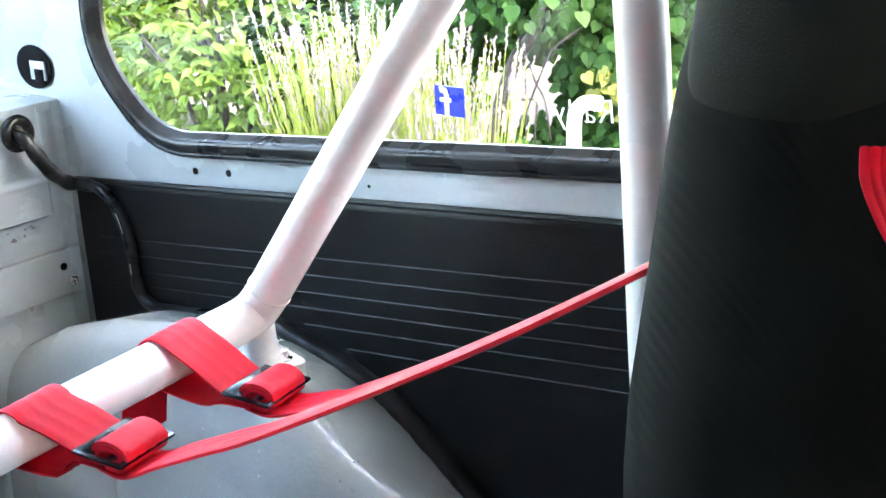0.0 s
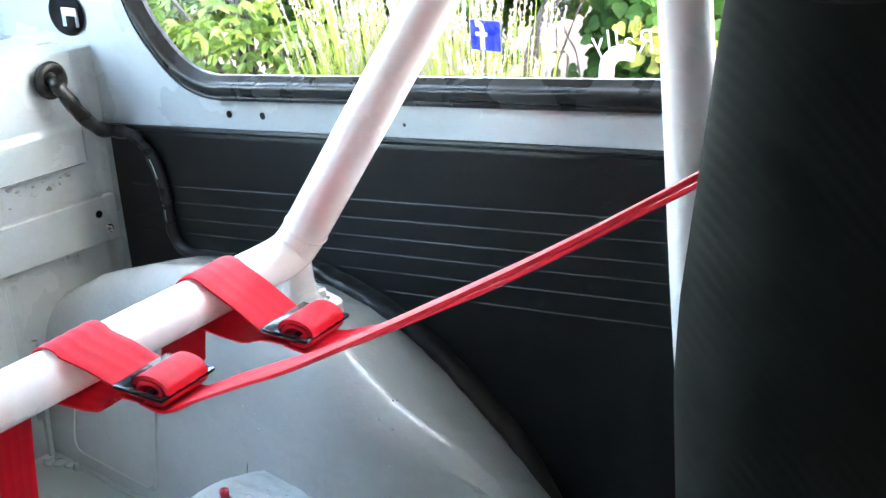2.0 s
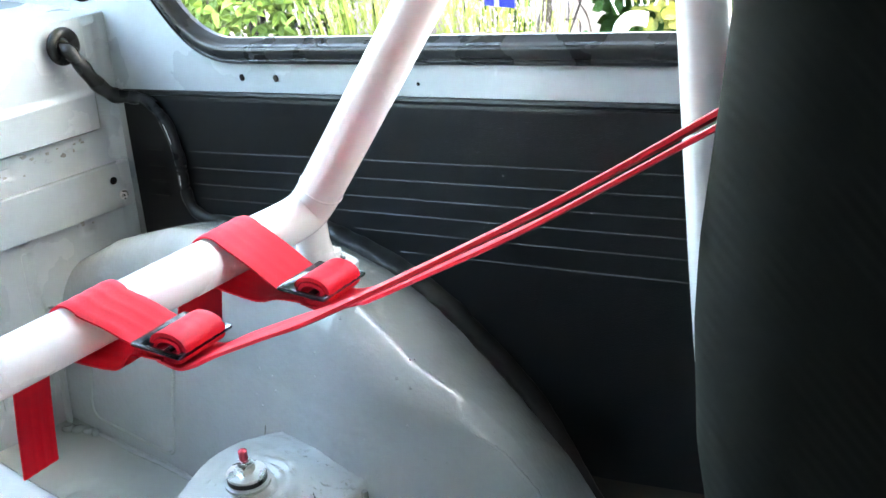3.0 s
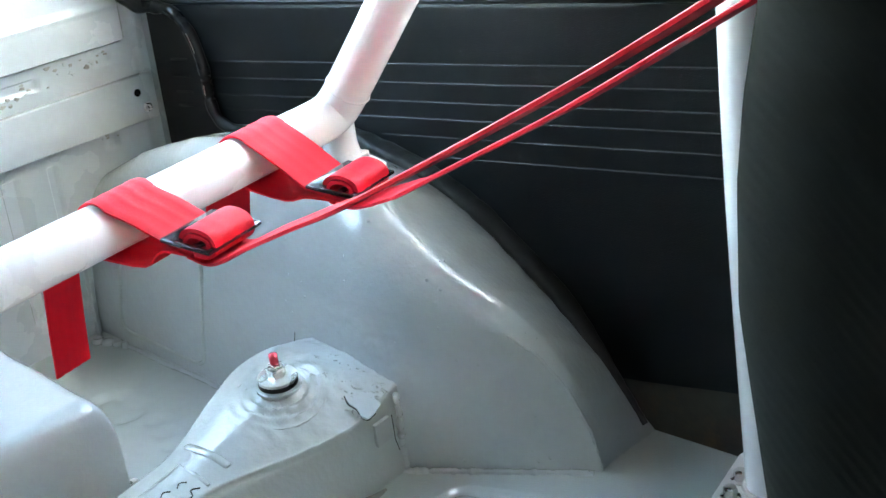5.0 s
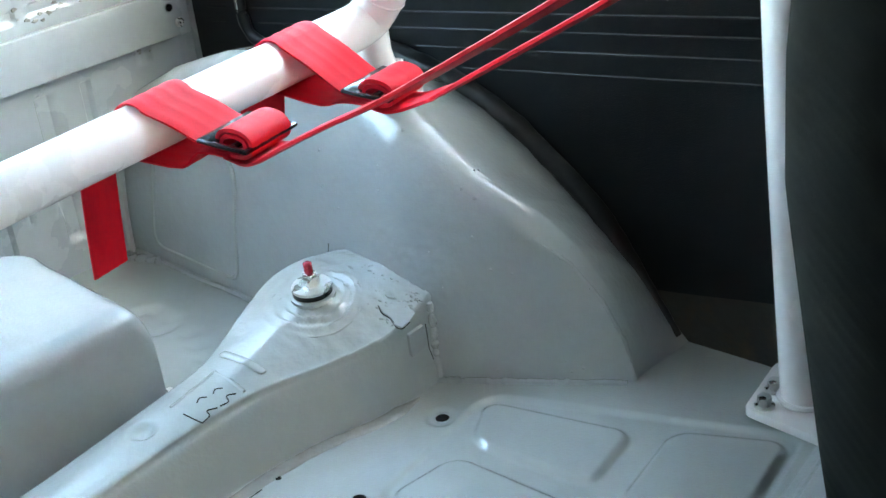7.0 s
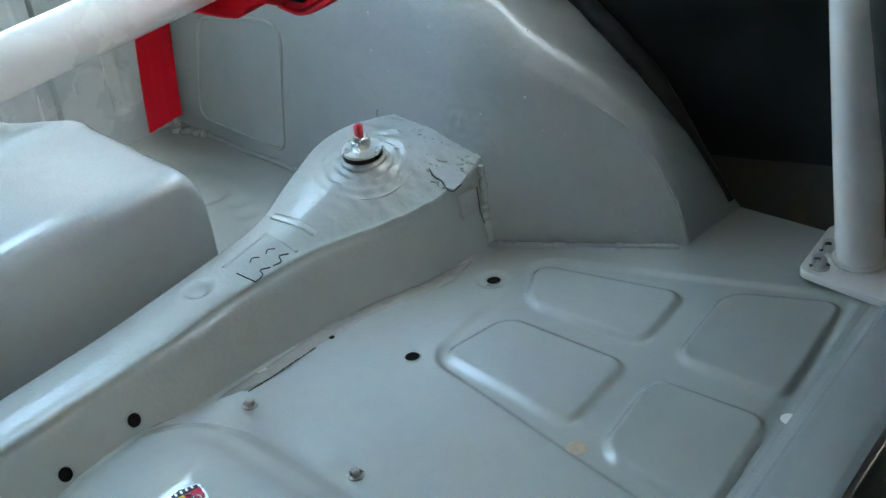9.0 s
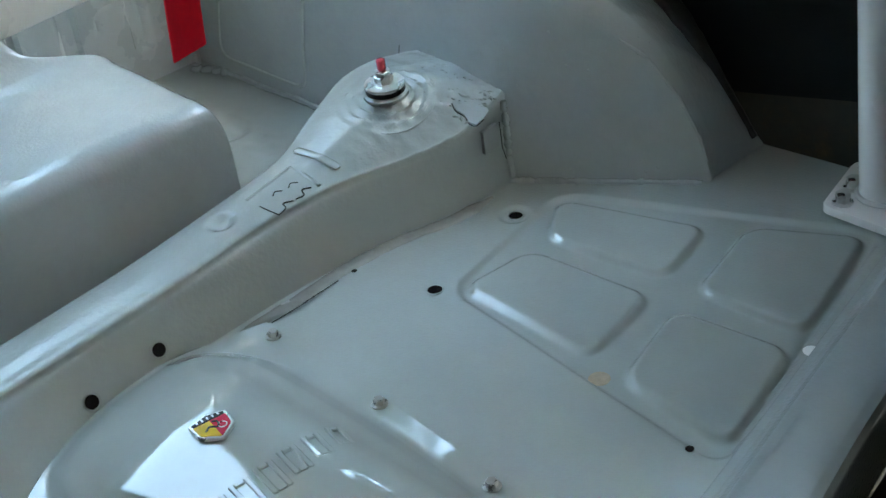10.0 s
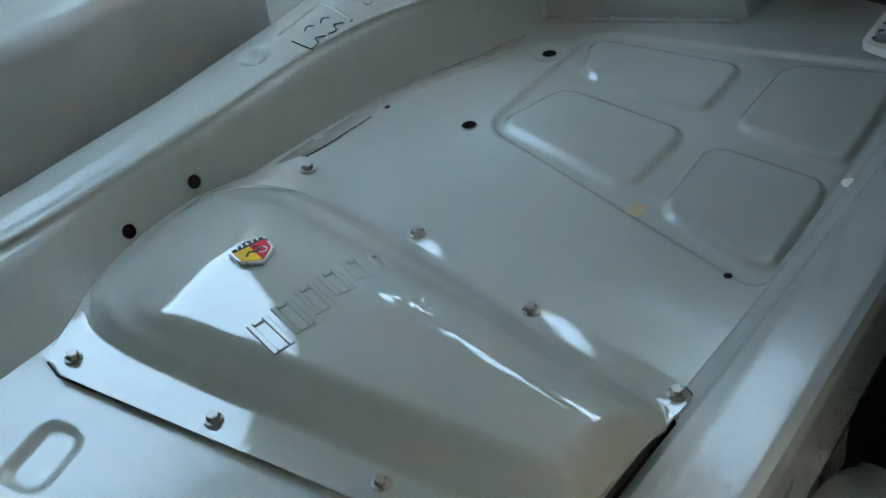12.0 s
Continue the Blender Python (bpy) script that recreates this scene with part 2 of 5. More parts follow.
def ledge_x(y):
    return 0.318 - 0.155 * y


def floor_z(x, y):
    z = 0.0
    z -= 0.003 * smooth(-0.002, 0.0045, inside(TRAY, x, y, 0.022))
    for q in PADS:
        z += 0.0048 * smooth(-0.0025, 0.0055, inside(q, x, y))
    z -= 0.0015 * smooth(0.016, 0.011, math.hypot(x, y))
    small = ((0.048, -0.535), (0.08, -0.528), (0.098, -0.575), (0.066, -0.583))
    z -= 0.004 * smooth(-0.004, 0.004, inside(small, x, y, 0.012))
    z += 0.0012 * noise.noise((x * 9, y * 9, 0.3))
    return z


def floor_pt(u, v):
    y = -0.95 + v * (0.232 + 0.95)
    x0, x1 = -0.13, ledge_x(y) + 0.004
    x = x0 + (x1 - x0) * u
    return (x, y, floor_z(x, y))


floor = tagged(part("floor", grid_bm(230, 520, floor_pt), PAINT_FLOOR), "glossy grey painted pressed steel floor with raised square pads", "floor", kind="structure")


def rear_floor_pt(u, v):
    x = -0.60 + 0.50 * u
    y = -0.95 + 1.10 * v
    z = -0.018 + 0.0015 * noise.noise((x * 8, y * 8, 2))
    d = math.hypot((x + 0.41) / 0.032, (y + 0.028) / 0.022)
    z -= 0.005 * smooth(1.25, 1.0, d) - 0.003 * smooth(1.0, 0.7, d)
    z -= 0.004 * smooth(0.006, 0.0, abs(y - (-0.02 - 0.35 * (x + 0.35)))) * (1 if x > -0.36 else 0)
    return (x, y, z)


tagged(part("floor_rear", grid_bm(90, 110, rear_floor_pt), PAINT), "grey painted steel rear floor behind the crossmember", "floor", kind="structure")

# ledge at the front of the rear floor, with its drop to the front floor
def ledge_pt(u, v):
    y = 0.215 - 1.15 * v
    x = ledge_x(y)
    prof = [(-0.018, -0.004), (-0.012, 0.0008), (-0.006, 0.0022), (-0.001, 0.0052), (0.004, 0.0095), (0.012, 0.011), (0.046, 0.011), (0.053, 0.0085), (0.056, 0.002), (0.058, -0.02), (0.060, -0.05), (0.058, -0.062), (0.05, -0.066)]
    k = u * (len(prof) - 1)
    i = min(int(k), len(prof) - 2)
    f = k - i
    dx = prof[i][0] * (1 - f) + prof[i + 1][0] * f
    dz = prof[i][1] * (1 - f) + prof[i + 1][1] * f
    wide = 1 + 0.25 * smooth(-0.05, -0.4, y)
    return (x + dx * wide, y, dz + 0.001 * noise.noise((x * 9, y * 9, 0.3)))


tagged(part("floor_ledge", grid_bm(72, 90, ledge_pt), PAINT_LEDGE), "grey painted steel ledge along the front edge of the rear floor", "ledge", kind="structure")
# riser and footwell are coloured black in place of the deep shade there
tagged(part("floor_riser", grid_bm(4, 40, lambda u, v: (ledge_x(0.215 - 1.15 * v) + 0.053 * (1 + 0.25 * smooth(-0.05, -0.4, 0.215 - 1.15 * v)), 0.215 - 1.15 * v, -0.15 + 0.09 * u)), SHADE_BLACK), "riser below the ledge, its shade put in as black", "riser", kind="structure")
tagged(part("floor_front", grid_bm(10, 20, lambda u, v: (0.37 + 1.09 * u, -0.95 + 1.18 * v, -0.15 + 0.003 * noise.noise((u * 9, v * 9, 5)))), SHADE_BLACK), "front footwell floor, its shade put in as black", "floor", kind="structure")


# tunnel cover
HUMP = 0.034


def tun_edges(x):
    """The far and the near edge of the cover's flange."""
    far = lerp_table(x, (-0.08, -0.03, 0.1, 0.225, 0.345, 0.352, 0.3585), (-0.239, -0.243, -0.249, -0.260, -0.2615, -0.2635, -0.274))
    return far, -0.514 + 0.25 * x + 0.007 * smooth(0.018, 0.0, x)


def ramp(d, rise, slope, foot, crest):
    """A pressed flank: a hollow foot, a straight slope and a rounded crest."""
    full = (foot + crest) / 2 + rise / slope
    if d <= 0:
        return 0.0
    if d < foot:
        return slope * d * d / (2 * foot)
    if d < full - crest:
        return slope * (d - foot / 2)
    if d < full:
        return rise - slope * (full - d) ** 2 / (2 * crest)
    return rise


def soft_ramp(d, rise, slope, foot, crest):
    """A flank whose crest eases slowly into the top."""
    full = foot / 2 + 2 * crest / 3 + rise / slope
    if d <= 0:
        return 0.0
    if d < foot:
        return slope * d * d / (2 * foot)
    if d < full - crest:
        return slope * (d - foot / 2)
    if d < full:
        return rise - slope * (full - d) ** 3 / (3 * crest * crest)
    return rise


def cover_rear(y):
    return lerp_table(y, (-0.52, -0.5, -0.48, -0.455, -0.42, -0.386, -0.36, -0.33, -0.305, -0.279, -0.24), (0.004, -0.006, -0.018, -0.036, -0.054, -0.065, -0.069, -0.072, -0.067, -0.058, -0.05))


def hump(x, y):
    front = smooth(0.08, 0.36, x)
    far = -0.263 - 0.017 * front
    near = -0.482 + 0.21 * x
    flanks = (soft_ramp(far - 0.002 - y, HUMP, 0.62 + 0.18 * front, 0.012, 0.06 - 0.01 * front), ramp(y - near, HUMP, 1.45 - 0.75 * smooth(0.07, -0.03, x), 0.005, 0.009 + 0.034 * smooth(0.08, -0.02, x)), ramp(x - cover_rear(y) + 0.004, HUMP, 0.55, 0.014, 0.12), 0.010 + ramp(ledge_x(y) - 0.003 - x, HUMP - 0.010, 1.5, 0.003, 0.022))
    lack = math.sqrt(sum((HUMP - f) ** 2 for f in flanks))
    z = HUMP * max(0.0, 1 - lack / HUMP)
    z -= 0.9 * (y + 0.372) ** 2 * smooth(0.24, 0.08, x) * smooth(0.010, 0.026, z)
    z += 0.0003 * noise.noise((x * 26, y * 26, 7)) * smooth(0.0, 0.01, z)
    tilt = 0.080 + 0.02 * noise.noise((x * 14, 2, 5))
    return z + 0.004 + tilt * min(max(tun_edges(x)[0] - y, 0.0), 0.022)


def cover_pt(u, v):
    a, b = tun_edges(-0.075 + 0.434 * u)
    y = b + (a - b) * v
    x = -0.075 + (ledge_x(y) - 0.0055 + 0.075) * u
    x = max(x, cover_rear(y))
    return (x, y, hump(x, y))


cover = thing("tunnel_cover", (0, 0, 0), "glossy grey painted steel tunnel cover bolted to the floor", "tunnel cover")
bmc = grid_bm(260, 240, cover_pt)
part("panel", bmc, PAINT, cover)
rim = [(ledge_x(y) - 0.0055, y, hump(ledge_x(y) - 0.0055, y) - 0.001) for y in np.linspace(-0.286, -0.43, 40)]
part("rolled_end", sweep_bm(rim, circle(0.0016, 8)), PAINT, cover)
# black sheet drawn in place of the shade inside the open end
part("open_end", grid_bm(2, 30, lambda u, v: (ledge_x(-0.291 - 0.139 * v) - 0.0045 + 0.0042 * u, -0.291 - 0.139 * v, 0.0012 + (1 - u) * 0.006)), SHADE_BLACK, cover, "black sheet for the shade inside the open end")
edge = [(0.36 * k / 40, tun_edges(0.36 * k / 40)[1] - 0.0003, 0.0018) for k in range(0, 41)]
part("seam", sweep_bm(edge, lambda t: circle(0.0010 + 0.0006 * noise.noise((t * 23, 1, 2)), 6)), SEALANT, cover, "dark seam along the flange")
far_edge = [(x, tun_edges(x)[0] + 0.0002, 0.0016) for x in np.linspace(0.16, 0.357, 60)]
part("seam", sweep_bm(far_edge, lambda t: circle(0.0003 + 0.0008 * abs(noise.noise((t * 17, 4, 2))) + 0.0006 * smooth(0.9, 1, t), 6)), SEALANT, cover, "thin dark seam along the flange")
# the shade in the rear gap is drawn as a black bead
back = [(cover_rear(y) - 0.0012, y, 0.0044) for y in np.linspace(-0.272, -0.497, 70)]
part("seam", sweep_bm(back, lambda t: circle((0.0005 + 0.0011 * abs(noise.noise((t * 20, 0, 2)))) * min(1, 0.15 + 6 * t), 6)), SEALANT, cover, "black line for the shade in the gap behind the cover")
for x, y in ((-0.0285, -0.2515), (0.102, -0.257), (0.225, -0.269), (0.3465, -0.272), (0.016, -0.4955), (0.1395, -0.469), (0.2605, -0.4365)):
    bolt("bolt", (x, y, hump(x, y) + 0.0003), 0.0044, 0.0042, pose(0, 0, 0, 0, 0, 17 + 400 * x), GREY_BOLT, parent=cover)


# crossmember with the damper tower
CY = [-0.95, -0.54, -0.48, -0.45, -0.42, -0.36, -0.3, -0.2, -0.12, -0.05, 0.0, 0.045, 0.1]
CT = dict(ff=[-0.015, -0.018, -0.022, -0.038, -0.0555, -0.07, -0.071, -0.072, -0.069, -0.052, -0.044, -0.043, -0.043],
          ft=[-0.078, -0.0821, -0.0827, -0.083, -0.085, -0.089, -0.093, -0.104, -0.101, -0.073, -0.053, -0.05, -0.05],
          zf=[0.045, 0.0475, 0.0478, 0.048, 0.0484, 0.0492, 0.05, 0.053, 0.056, 0.060, 0.067, 0.086, 0.092],
          zt=[0.045, 0.0475, 0.0478, 0.048, 0.0484, 0.0492, 0.05, 0.053, 0.061, 0.083, 0.091, 0.094, 0.094],
          rt=[-0.13, -0.1395, -0.141, -0.142, -0.144, -0.149, -0.153, -0.166, -0.170, -0.190, -0.204, -0.188, -0.14],
          rf=[-0.135, -0.145, -0.1463, -0.147, -0.149, -0.154, -0.158, -0.173, -0.195, -0.238, -0.256, -0.245, -0.2])


SECTIONS = {}


def cross_at(y):
    """The section's measures at one place along the beam, eased between stations."""
    near = np.linspace(y - 0.022, y + 0.022, 11)
    return {k: float(np.interp(near, CY, t).mean()) for k, t in CT.items()}


def cross_pt(u, v):
    y = CY[0] + (CY[-1] - CY[0]) * v
    g = cross_at(y)
    sec = [(g["ff"] + 0.006, -0.001), (g["ff"], 0.004), (g["ff"] * 0.3 + g["ft"] * 0.7, g["zf"] * 0.75), (g["ft"] + 0.0012, g["zf"] - 0.006), (g["ft"] - 0.001, g["zf"] - 0.0016), (g["ft"] - 0.006, g["zf"]),
           (g["ft"] * 0.75 + g["rt"] * 0.25, g["zf"] * 0.4 + g["zt"] * 0.6), (g["ft"] * 0.5 + g["rt"] * 0.5, g["zt"] + 0.001), (g["rt"] + 0.01, g["zt"]), (g["rt"], g["zt"] - 0.005), (g["rt"] * 0.5 + g["rf"] * 0.5, g["zt"] * 0.45), (g["rf"], -0.012), (g["rf"] - 0.01, -0.018)]
    if v not in SECTIONS:
        SECTIONS[v] = spline([(a, b, 0) for a, b in sec], 11)
    x, z, _ = SECTIONS[v][int(u * 132 + 0.5)]
    top = smooth(0.5, 0.9, z / max(0.01, g["zt"])) if 0.3 < u < 0.8 else 0
    lumpy = smooth(0.16, 0.02, math.hypot(x + 0.09, y - 0.03))
    z += top * 0.0022 * lumpy * (noise.noise((x * 45, y * 90, 1.7)) + 0.9 * abs(noise.noise((x * 110, y * 170, 4))))
    ring = math.hypot(x + 0.133, y + 0.016)
    z += top * 0.0016 * smooth(0.055, 0.03, ring) * math.sin(ring * 700 + 1.2 * noise.noise((x * 40, y * 40, 6)))
    d = math.hypot((x + 0.135) / 0.014, (y + 0.212) / 0.015)
    z -= top * 0.006 * smooth(1.1, 0.2, d)
    return (x, y, z)


xs = thing("crossmember", (0, 0, 0), "grey painted steel crossmember rising to the damper tower", "crossmember")
part("body", grid_bm(132, 420, cross_pt), PAINT_SATIN, xs)
# pressed slot and stamped plate on its top
def top_z(x, y):
    g = cross_at(y)
    return float(np.interp(-x, [-g["ft"], -(g["ft"] * 0.75 + g["rt"] * 0.25), -(g["ft"] * 0.5 + g["rt"] * 0.5), -g["rt"]], [g["zf"], g["zf"] * 0.4 + g["zt"] * 0.6, g["zt"] + 0.001, g["zt"]]))


sl = spline([(x, y, top_z(x, y) + 0.0002) for x, y in ((-0.160, -0.107), (-0.148, -0.1055), (-0.128, -0.103), (-0.108, -0.1015))], 6)
part("pressed_slot", sweep_bm(sl, lambda t: [(a * 0.9, b * 0.4) for a, b in circle(0.0052 if 0.05 < t < 0.95 else 0.003, 10)]), PAINT, xs)
for line in ([(-0.141, -0.179), (-0.144, -0.152), (-0.1465, -0.126)], [(-0.1465, -0.126), (-0.126, -0.1255), (-0.106, -0.1265)]):
    part("plate_rim", sweep_bm(spline([(x, y, top_z(x, y)) for x, y in line], 6), lambda t: [(a, b * 0.5) for a, b in circle(0.0019, 8)]), PAINT, xs, "raised rim of a stamped plate")
for line in ([(-0.124, -0.178), (-0.112, -0.177), (-0.101, -0.176)], [(-0.101, -0.176), (-0.104, -0.166), (-0.111, -0.163), (-0.107, -0.155)], [(-0.107, -0.152), (-0.106, -0.144), (-0.113, -0.14), (-0.109, -0.133)], [(-0.126, -0.162), (-0.129, -0.157), (-0.125, -0.152)], [(-0.124, -0.146), (-0.127, -0.141), (-0.123, -0.136)]):
    part("stamped_mark", sweep_bm(spline([(x, y, top_z(x, y) + 0.0002) for x, y in line], 5), circle(0.0006, 6)), SEALANT, xs, "stamped edge with dark lines")
sealer = spline([(-0.06, -0.262, 0.001), (-0.057, -0.215, 0.001), (-0.06, -0.15, 0.001), (-0.054, -0.09, 0.001), (-0.04, -0.04, 0.001), (-0.036, 0.01, 0.001)], 12)
part("seam_sealer", sweep_bm(sealer, lambda t: [(a * min(1, 0.1 + 9 * t, 0.1 + 9 * (1 - t)) * (7.5 + 2.5 * noise.noise((t * 14, 1, 0))) * 1e-3, b * 0.0014) for a, b in ((-1, -0.6), (-0.8, 0.3), (-0.3, 0.8 + 0.6 * noise.noise((t * 40, 5, 0))), (0.3, 0.7), (0.8, 0.35), (1, -0.6))]), SEALER, xs, "aged brownish seam sealer along the foot")
part("sealer_crack", sweep_bm(spline([(-0.0485, -0.238, 0.0018), (-0.0475, -0.215, 0.002), (-0.0488, -0.19, 0.0018), (-0.050, -0.165, 0.0015)], 6), lambda t: circle(0.0005 + 0.0007 * abs(noise.noise((t * 9, 3, 1))), 6)), SEALANT, xs, "dark crack in the sealer")
# holes in its front face: black discs for the shade inside, with a rim
for x, y, z, lean in ((-0.0755, -0.3262, 0.0161, 66), (-0.0663, -0.3938, 0.0131, 62)):
    hm = pose(x - 0.0006, y, z, 0, lean, 0)
    part("hole", lathe_bm([(0.0058, 0.0), (0.0058, 0.0014)], 20, m=hm), SHADE_BLACK, xs, "dark drilled hole")
    part("hole_rim", sweep_bm([hm @ Vector((0.0064 * math.cos(a / 10 * math.pi), 0.0064 * math.sin(a / 10 * math.pi), 0.0012)) for a in range(20)], circle(0.0009, 6), up=hm.to_3x3() @ Vector((0, 0, 1)), closed=True), PAINT_SATIN, xs)

# damper mounting: washers, rubber and the threaded stud
dm = thing("damper_mount", (-0.133, -0.016, 0.0895), "zinc damper top mount with rubber ring and red-marked stud", "damper mount")
dm.rotation_euler = (radians(4), radians(3), 0)
dm.scale = (1, 1, 0.93)
part("seat_ring", lathe_bm([(0.019, 0), (0.021, 0.001), (0.021, 0.004), (0.0185, 0.005)], 32), PAINT, dm)
part("rubber_ring", lathe_bm([(0.016, 0.005), (0.0185, 0.006), (0.0185, 0.0105), (0.016, 0.0115)], 32), RUBBER, dm)
part("cup_washer", lathe_bm([(0.0185, 0.0112), (0.0188, 0.0125), (0.0182, 0.014), (0.012, 0.0148), (0.007, 0.015)], 32), STEEL, dm)
part("nut", slab_bm(circle(0.0088, 6), 0.0148, 0.0225, 0.001), STEEL, dm, smooth=False)
part("lock_nut", slab_bm(circle(0.0072, 6, 0.4), 0.0225, 0.0275, 0.0008), STEEL, dm, smooth=False)
part("stud", lathe_bm([(0.0042, 0.02)] + [(0.0042 if q % 2 else 0.0035, 0.0285 + 0.0009 * q) for q in range(12)] + [(0.003, 0.0395), (0.0012, 0.0402)], 16), RED_PAINT, dm, "threaded stud with red marking paint")


# wheel arch
AX = [-0.62, -0.5, -0.4, -0.3, -0.2, -0.145, -0.1, -0.05, -0.019, 0.016, 0.039, 0.062, 0.084, 0.099, 0.108]
AB = [0.072, 0.068, 0.066, 0.064, 0.058, 0.052, 0.047, 0.041, 0.060, 0.082, 0.096, 0.111, 0.125, 0.134, 0.139]
AH = [0.150, 0.208, 0.240, 0.258, 0.261, 0.256, 0.240, 0.211, 0.190, 0.170, 0.153, 0.128, 0.086, 0.044, 0.002]
AW = [0.12, 0.19, 0.222, 0.230, 0.218, 0.204, 0.186, 0.156, 0.126, 0.097, 0.070, 0.045, 0.018, 0.004, 0.0]


def arch_pt(u, v):
    x = -0.62 + 0.728 * u
    b, h, w = (lerp_table(x, AX, t) for t in (AB, AH, AW))
    soft_b = sum(lerp_table(x + q * 0.012, AX, AB) for q in range(-6, 7)) / 13
    b += (soft_b - b) * smooth(0.16, 0.42, v) * smooth(0.09, 0.0, x)
    yo = yw(x) + 0.004
    base = -0.02
    crisp = smooth(-0.15, 0.10, x)
    side = 0.55 + 0.38 * crisp
    rs = 0.050 - 0.038 * crisp
    lean = 0.012 - 0.008 * crisp
    if v < 0.45:
        k = v / 0.45
        y, z = b + lean * k * k, base + (side * h - base) * k
    elif v < 0.7:
        k = (v - 0.45) / 0.25 * math.pi / 2
        y = b + lean + rs * (1 - math.cos(k))
        z = side * h + (1 - side) * h * math.sin(k)
    else:
        k = (v - 0.7) / 0.3
        y1 = b + lean + rs
        y = y1 + (yo - y1) * k
        z = h + (w - h) * (0.55 * k + 0.45 * k * k)
    z += 0.0012 * noise.noise((x * 14, y * 14, z * 14))
    y += 0.0012 * noise.noise((x * 11, y * 11, z * 11 + 4))
    # hand-brushed sealer where the tower meets the arch
    q = smooth(0.075, 0.02, abs(x + 0.075)) * smooth(0.17, 0.10, z) * smooth(0.06, 0.1, z)
    y -= 0.004 * q * (0.8 * abs(noise.noise((x * 120, z * 40, 8))) + 0.7 * abs(noise.noise((x * 260, z * 90, 3))))
    return (x, y, z)


arch = thing("wheel_arch", (0, 0, 0), "glossy grey painted domed wheel arch with brushed sealer", "wheel arch")
part("dome", grid_bm(220, 110, arch_pt), PAINT_ARCH, arch)
# welded seams, the pressed outline and the sealer
seam = [Vector(arch_pt((x + 0.62) / 0.728, 0.5)) + Vector((0, 0.0005, -0.001)) for x in np.linspace(0.03, 0.104, 60)]
part("weld_seam", sweep_bm(seam, lambda t: circle((0.0019 + 0.0014 * noise.noise((t * 34, 0, 0))) * (0.15 + 0.85 * smooth(0.0, 0.35, t)), 8)), PAINT_ROUGH, arch)
foot = [(x, lerp_table(x, AX, AB) - 0.003, -0.0005) for x in np.linspace(-0.05, 0.104, 90)]
part("foot_sealer", sweep_bm(foot, lambda t: circle(0.0042 + 0.0030 * noise.noise((t * 32, 3, 0)), 8)), PAINT_ROUGH, arch)
vs = [(-0.046 + 0.0015 * noise.noise((z * 60, 0, 0)), 0.0455, z) for z in np.linspace(0.0, 0.08, 30)]
part("corner_sealer", sweep_bm(vs, lambda t: circle((0.0052 - 0.0027 * t) + 0.0026 * noise.noise((t * 18, 7, 0)), 8), up=(1, 0, 0)), PAINT_ROUGH, arch)
pr = [(x, z) for x, z in rounded([(-0.53, 0.0, 0.02), (-0.368, 0.0, 0.02), (-0.35, 0.15, 0.03), (-0.51, 0.125, 0.03)], 5)]
part("pressed_outline", sweep_bm([(x, arch_pt((x + 0.62) / 0.728, 0.45 * (z + 0.02) / (0.62 * lerp_table(x, AX, AH) + 0.02))[1] + 0.0008, z) for x, z in pr], circle(0.003, 6), up=(0, 1, 0), closed=True), PAINT, arch)
# black sealing strip between the arch and the trim
strip = [(x, yw(x) - 0.013, z + 0.006) for x, z, _ in spline([(-0.27, 0.240, 0), (-0.228, 0.236, 0), (-0.19, 0.229, 0), (-0.146, 0.217, 0), (-0.112, 0.204, 0), (-0.078, 0.187, 0), (-0.045, 0.164, 0), (-0.012, 0.139, 0), (0.018, 0.113, 0), (0.043, 0.083, 0), (0.066, 0.052, 0), (0.09, 0.022, 0), (0.104, 0.004, 0)], 9)]
part("sealing_strip", sweep_bm(strip, lambda t: [(a * (1.1 + 0.22 * noise.noise((t * 30, q * 0.25, 1))) * (1 - 0.72 * smooth(0.72, 1, t)), b * (0.75 + 0.2 * noise.noise((t * 24, q * 0.3, 6))) * (1 - 0.6 * smooth(0.72, 1, t))) for q, (a, b) in enumerate(circle(0.0108, 16))]), SEALANT, arch, "crumpled black rubber sealing strip")
# lifted sealer flakes beside the tower
rf = random.Random(21)
lift = [(-0.079, 0.0135), (-0.0705, 0.0105), (-0.062, 0.0112), (-0.0535, 0.0085), (-0.0462, 0.0088), (-0.0445, 0.017), (-0.0455, 0.026), (-0.054, 0.0275), (-0.061, 0.031), (-0.071, 0.0245)]
bl = bmesh.new()
lo_ = [bl.verts.new((x, y, top_z(x, y) - 0.001)) for x, y in lift]
hi_ = [bl.verts.new((x, y, top_z(x, y) + 0.0014 + 0.0008 * noise.noise((x * 300, y * 300, 1)))) for x, y in lift]
cap_ = bl.verts.new((-0.06, 0.019, top_z(-0.06, 0.019) + 0.0018))
for q in range(len(lift)):
    r = (q + 1) % len(lift)
    bl.faces.new((lo_[q], lo_[r], hi_[r], hi_[q]))
    bl.faces.new((hi_[q], hi_[r], cap_))
part("sealer_flake", bl, PAINT_ARCH, arch, "lifted flake of painted sealer")
gap_ = [(x, y, top_z(x, y) + 0.0004) for x, y in ((-0.08, 0.0138), (-0.0715, 0.0100), (-0.0622, 0.0106), (-0.0535, 0.0078), (-0.0455, 0.0082), (-0.0438, 0.017))]
part("sealer_crack", sweep_bm(spline(gap_, 6), lambda t: circle(0.0004 + 0.0007 * abs(noise.noise((t * 14, 2, 5))), 6)), SEALANT, arch, "dark crack round the lifted flake")
bc = bmesh.new()
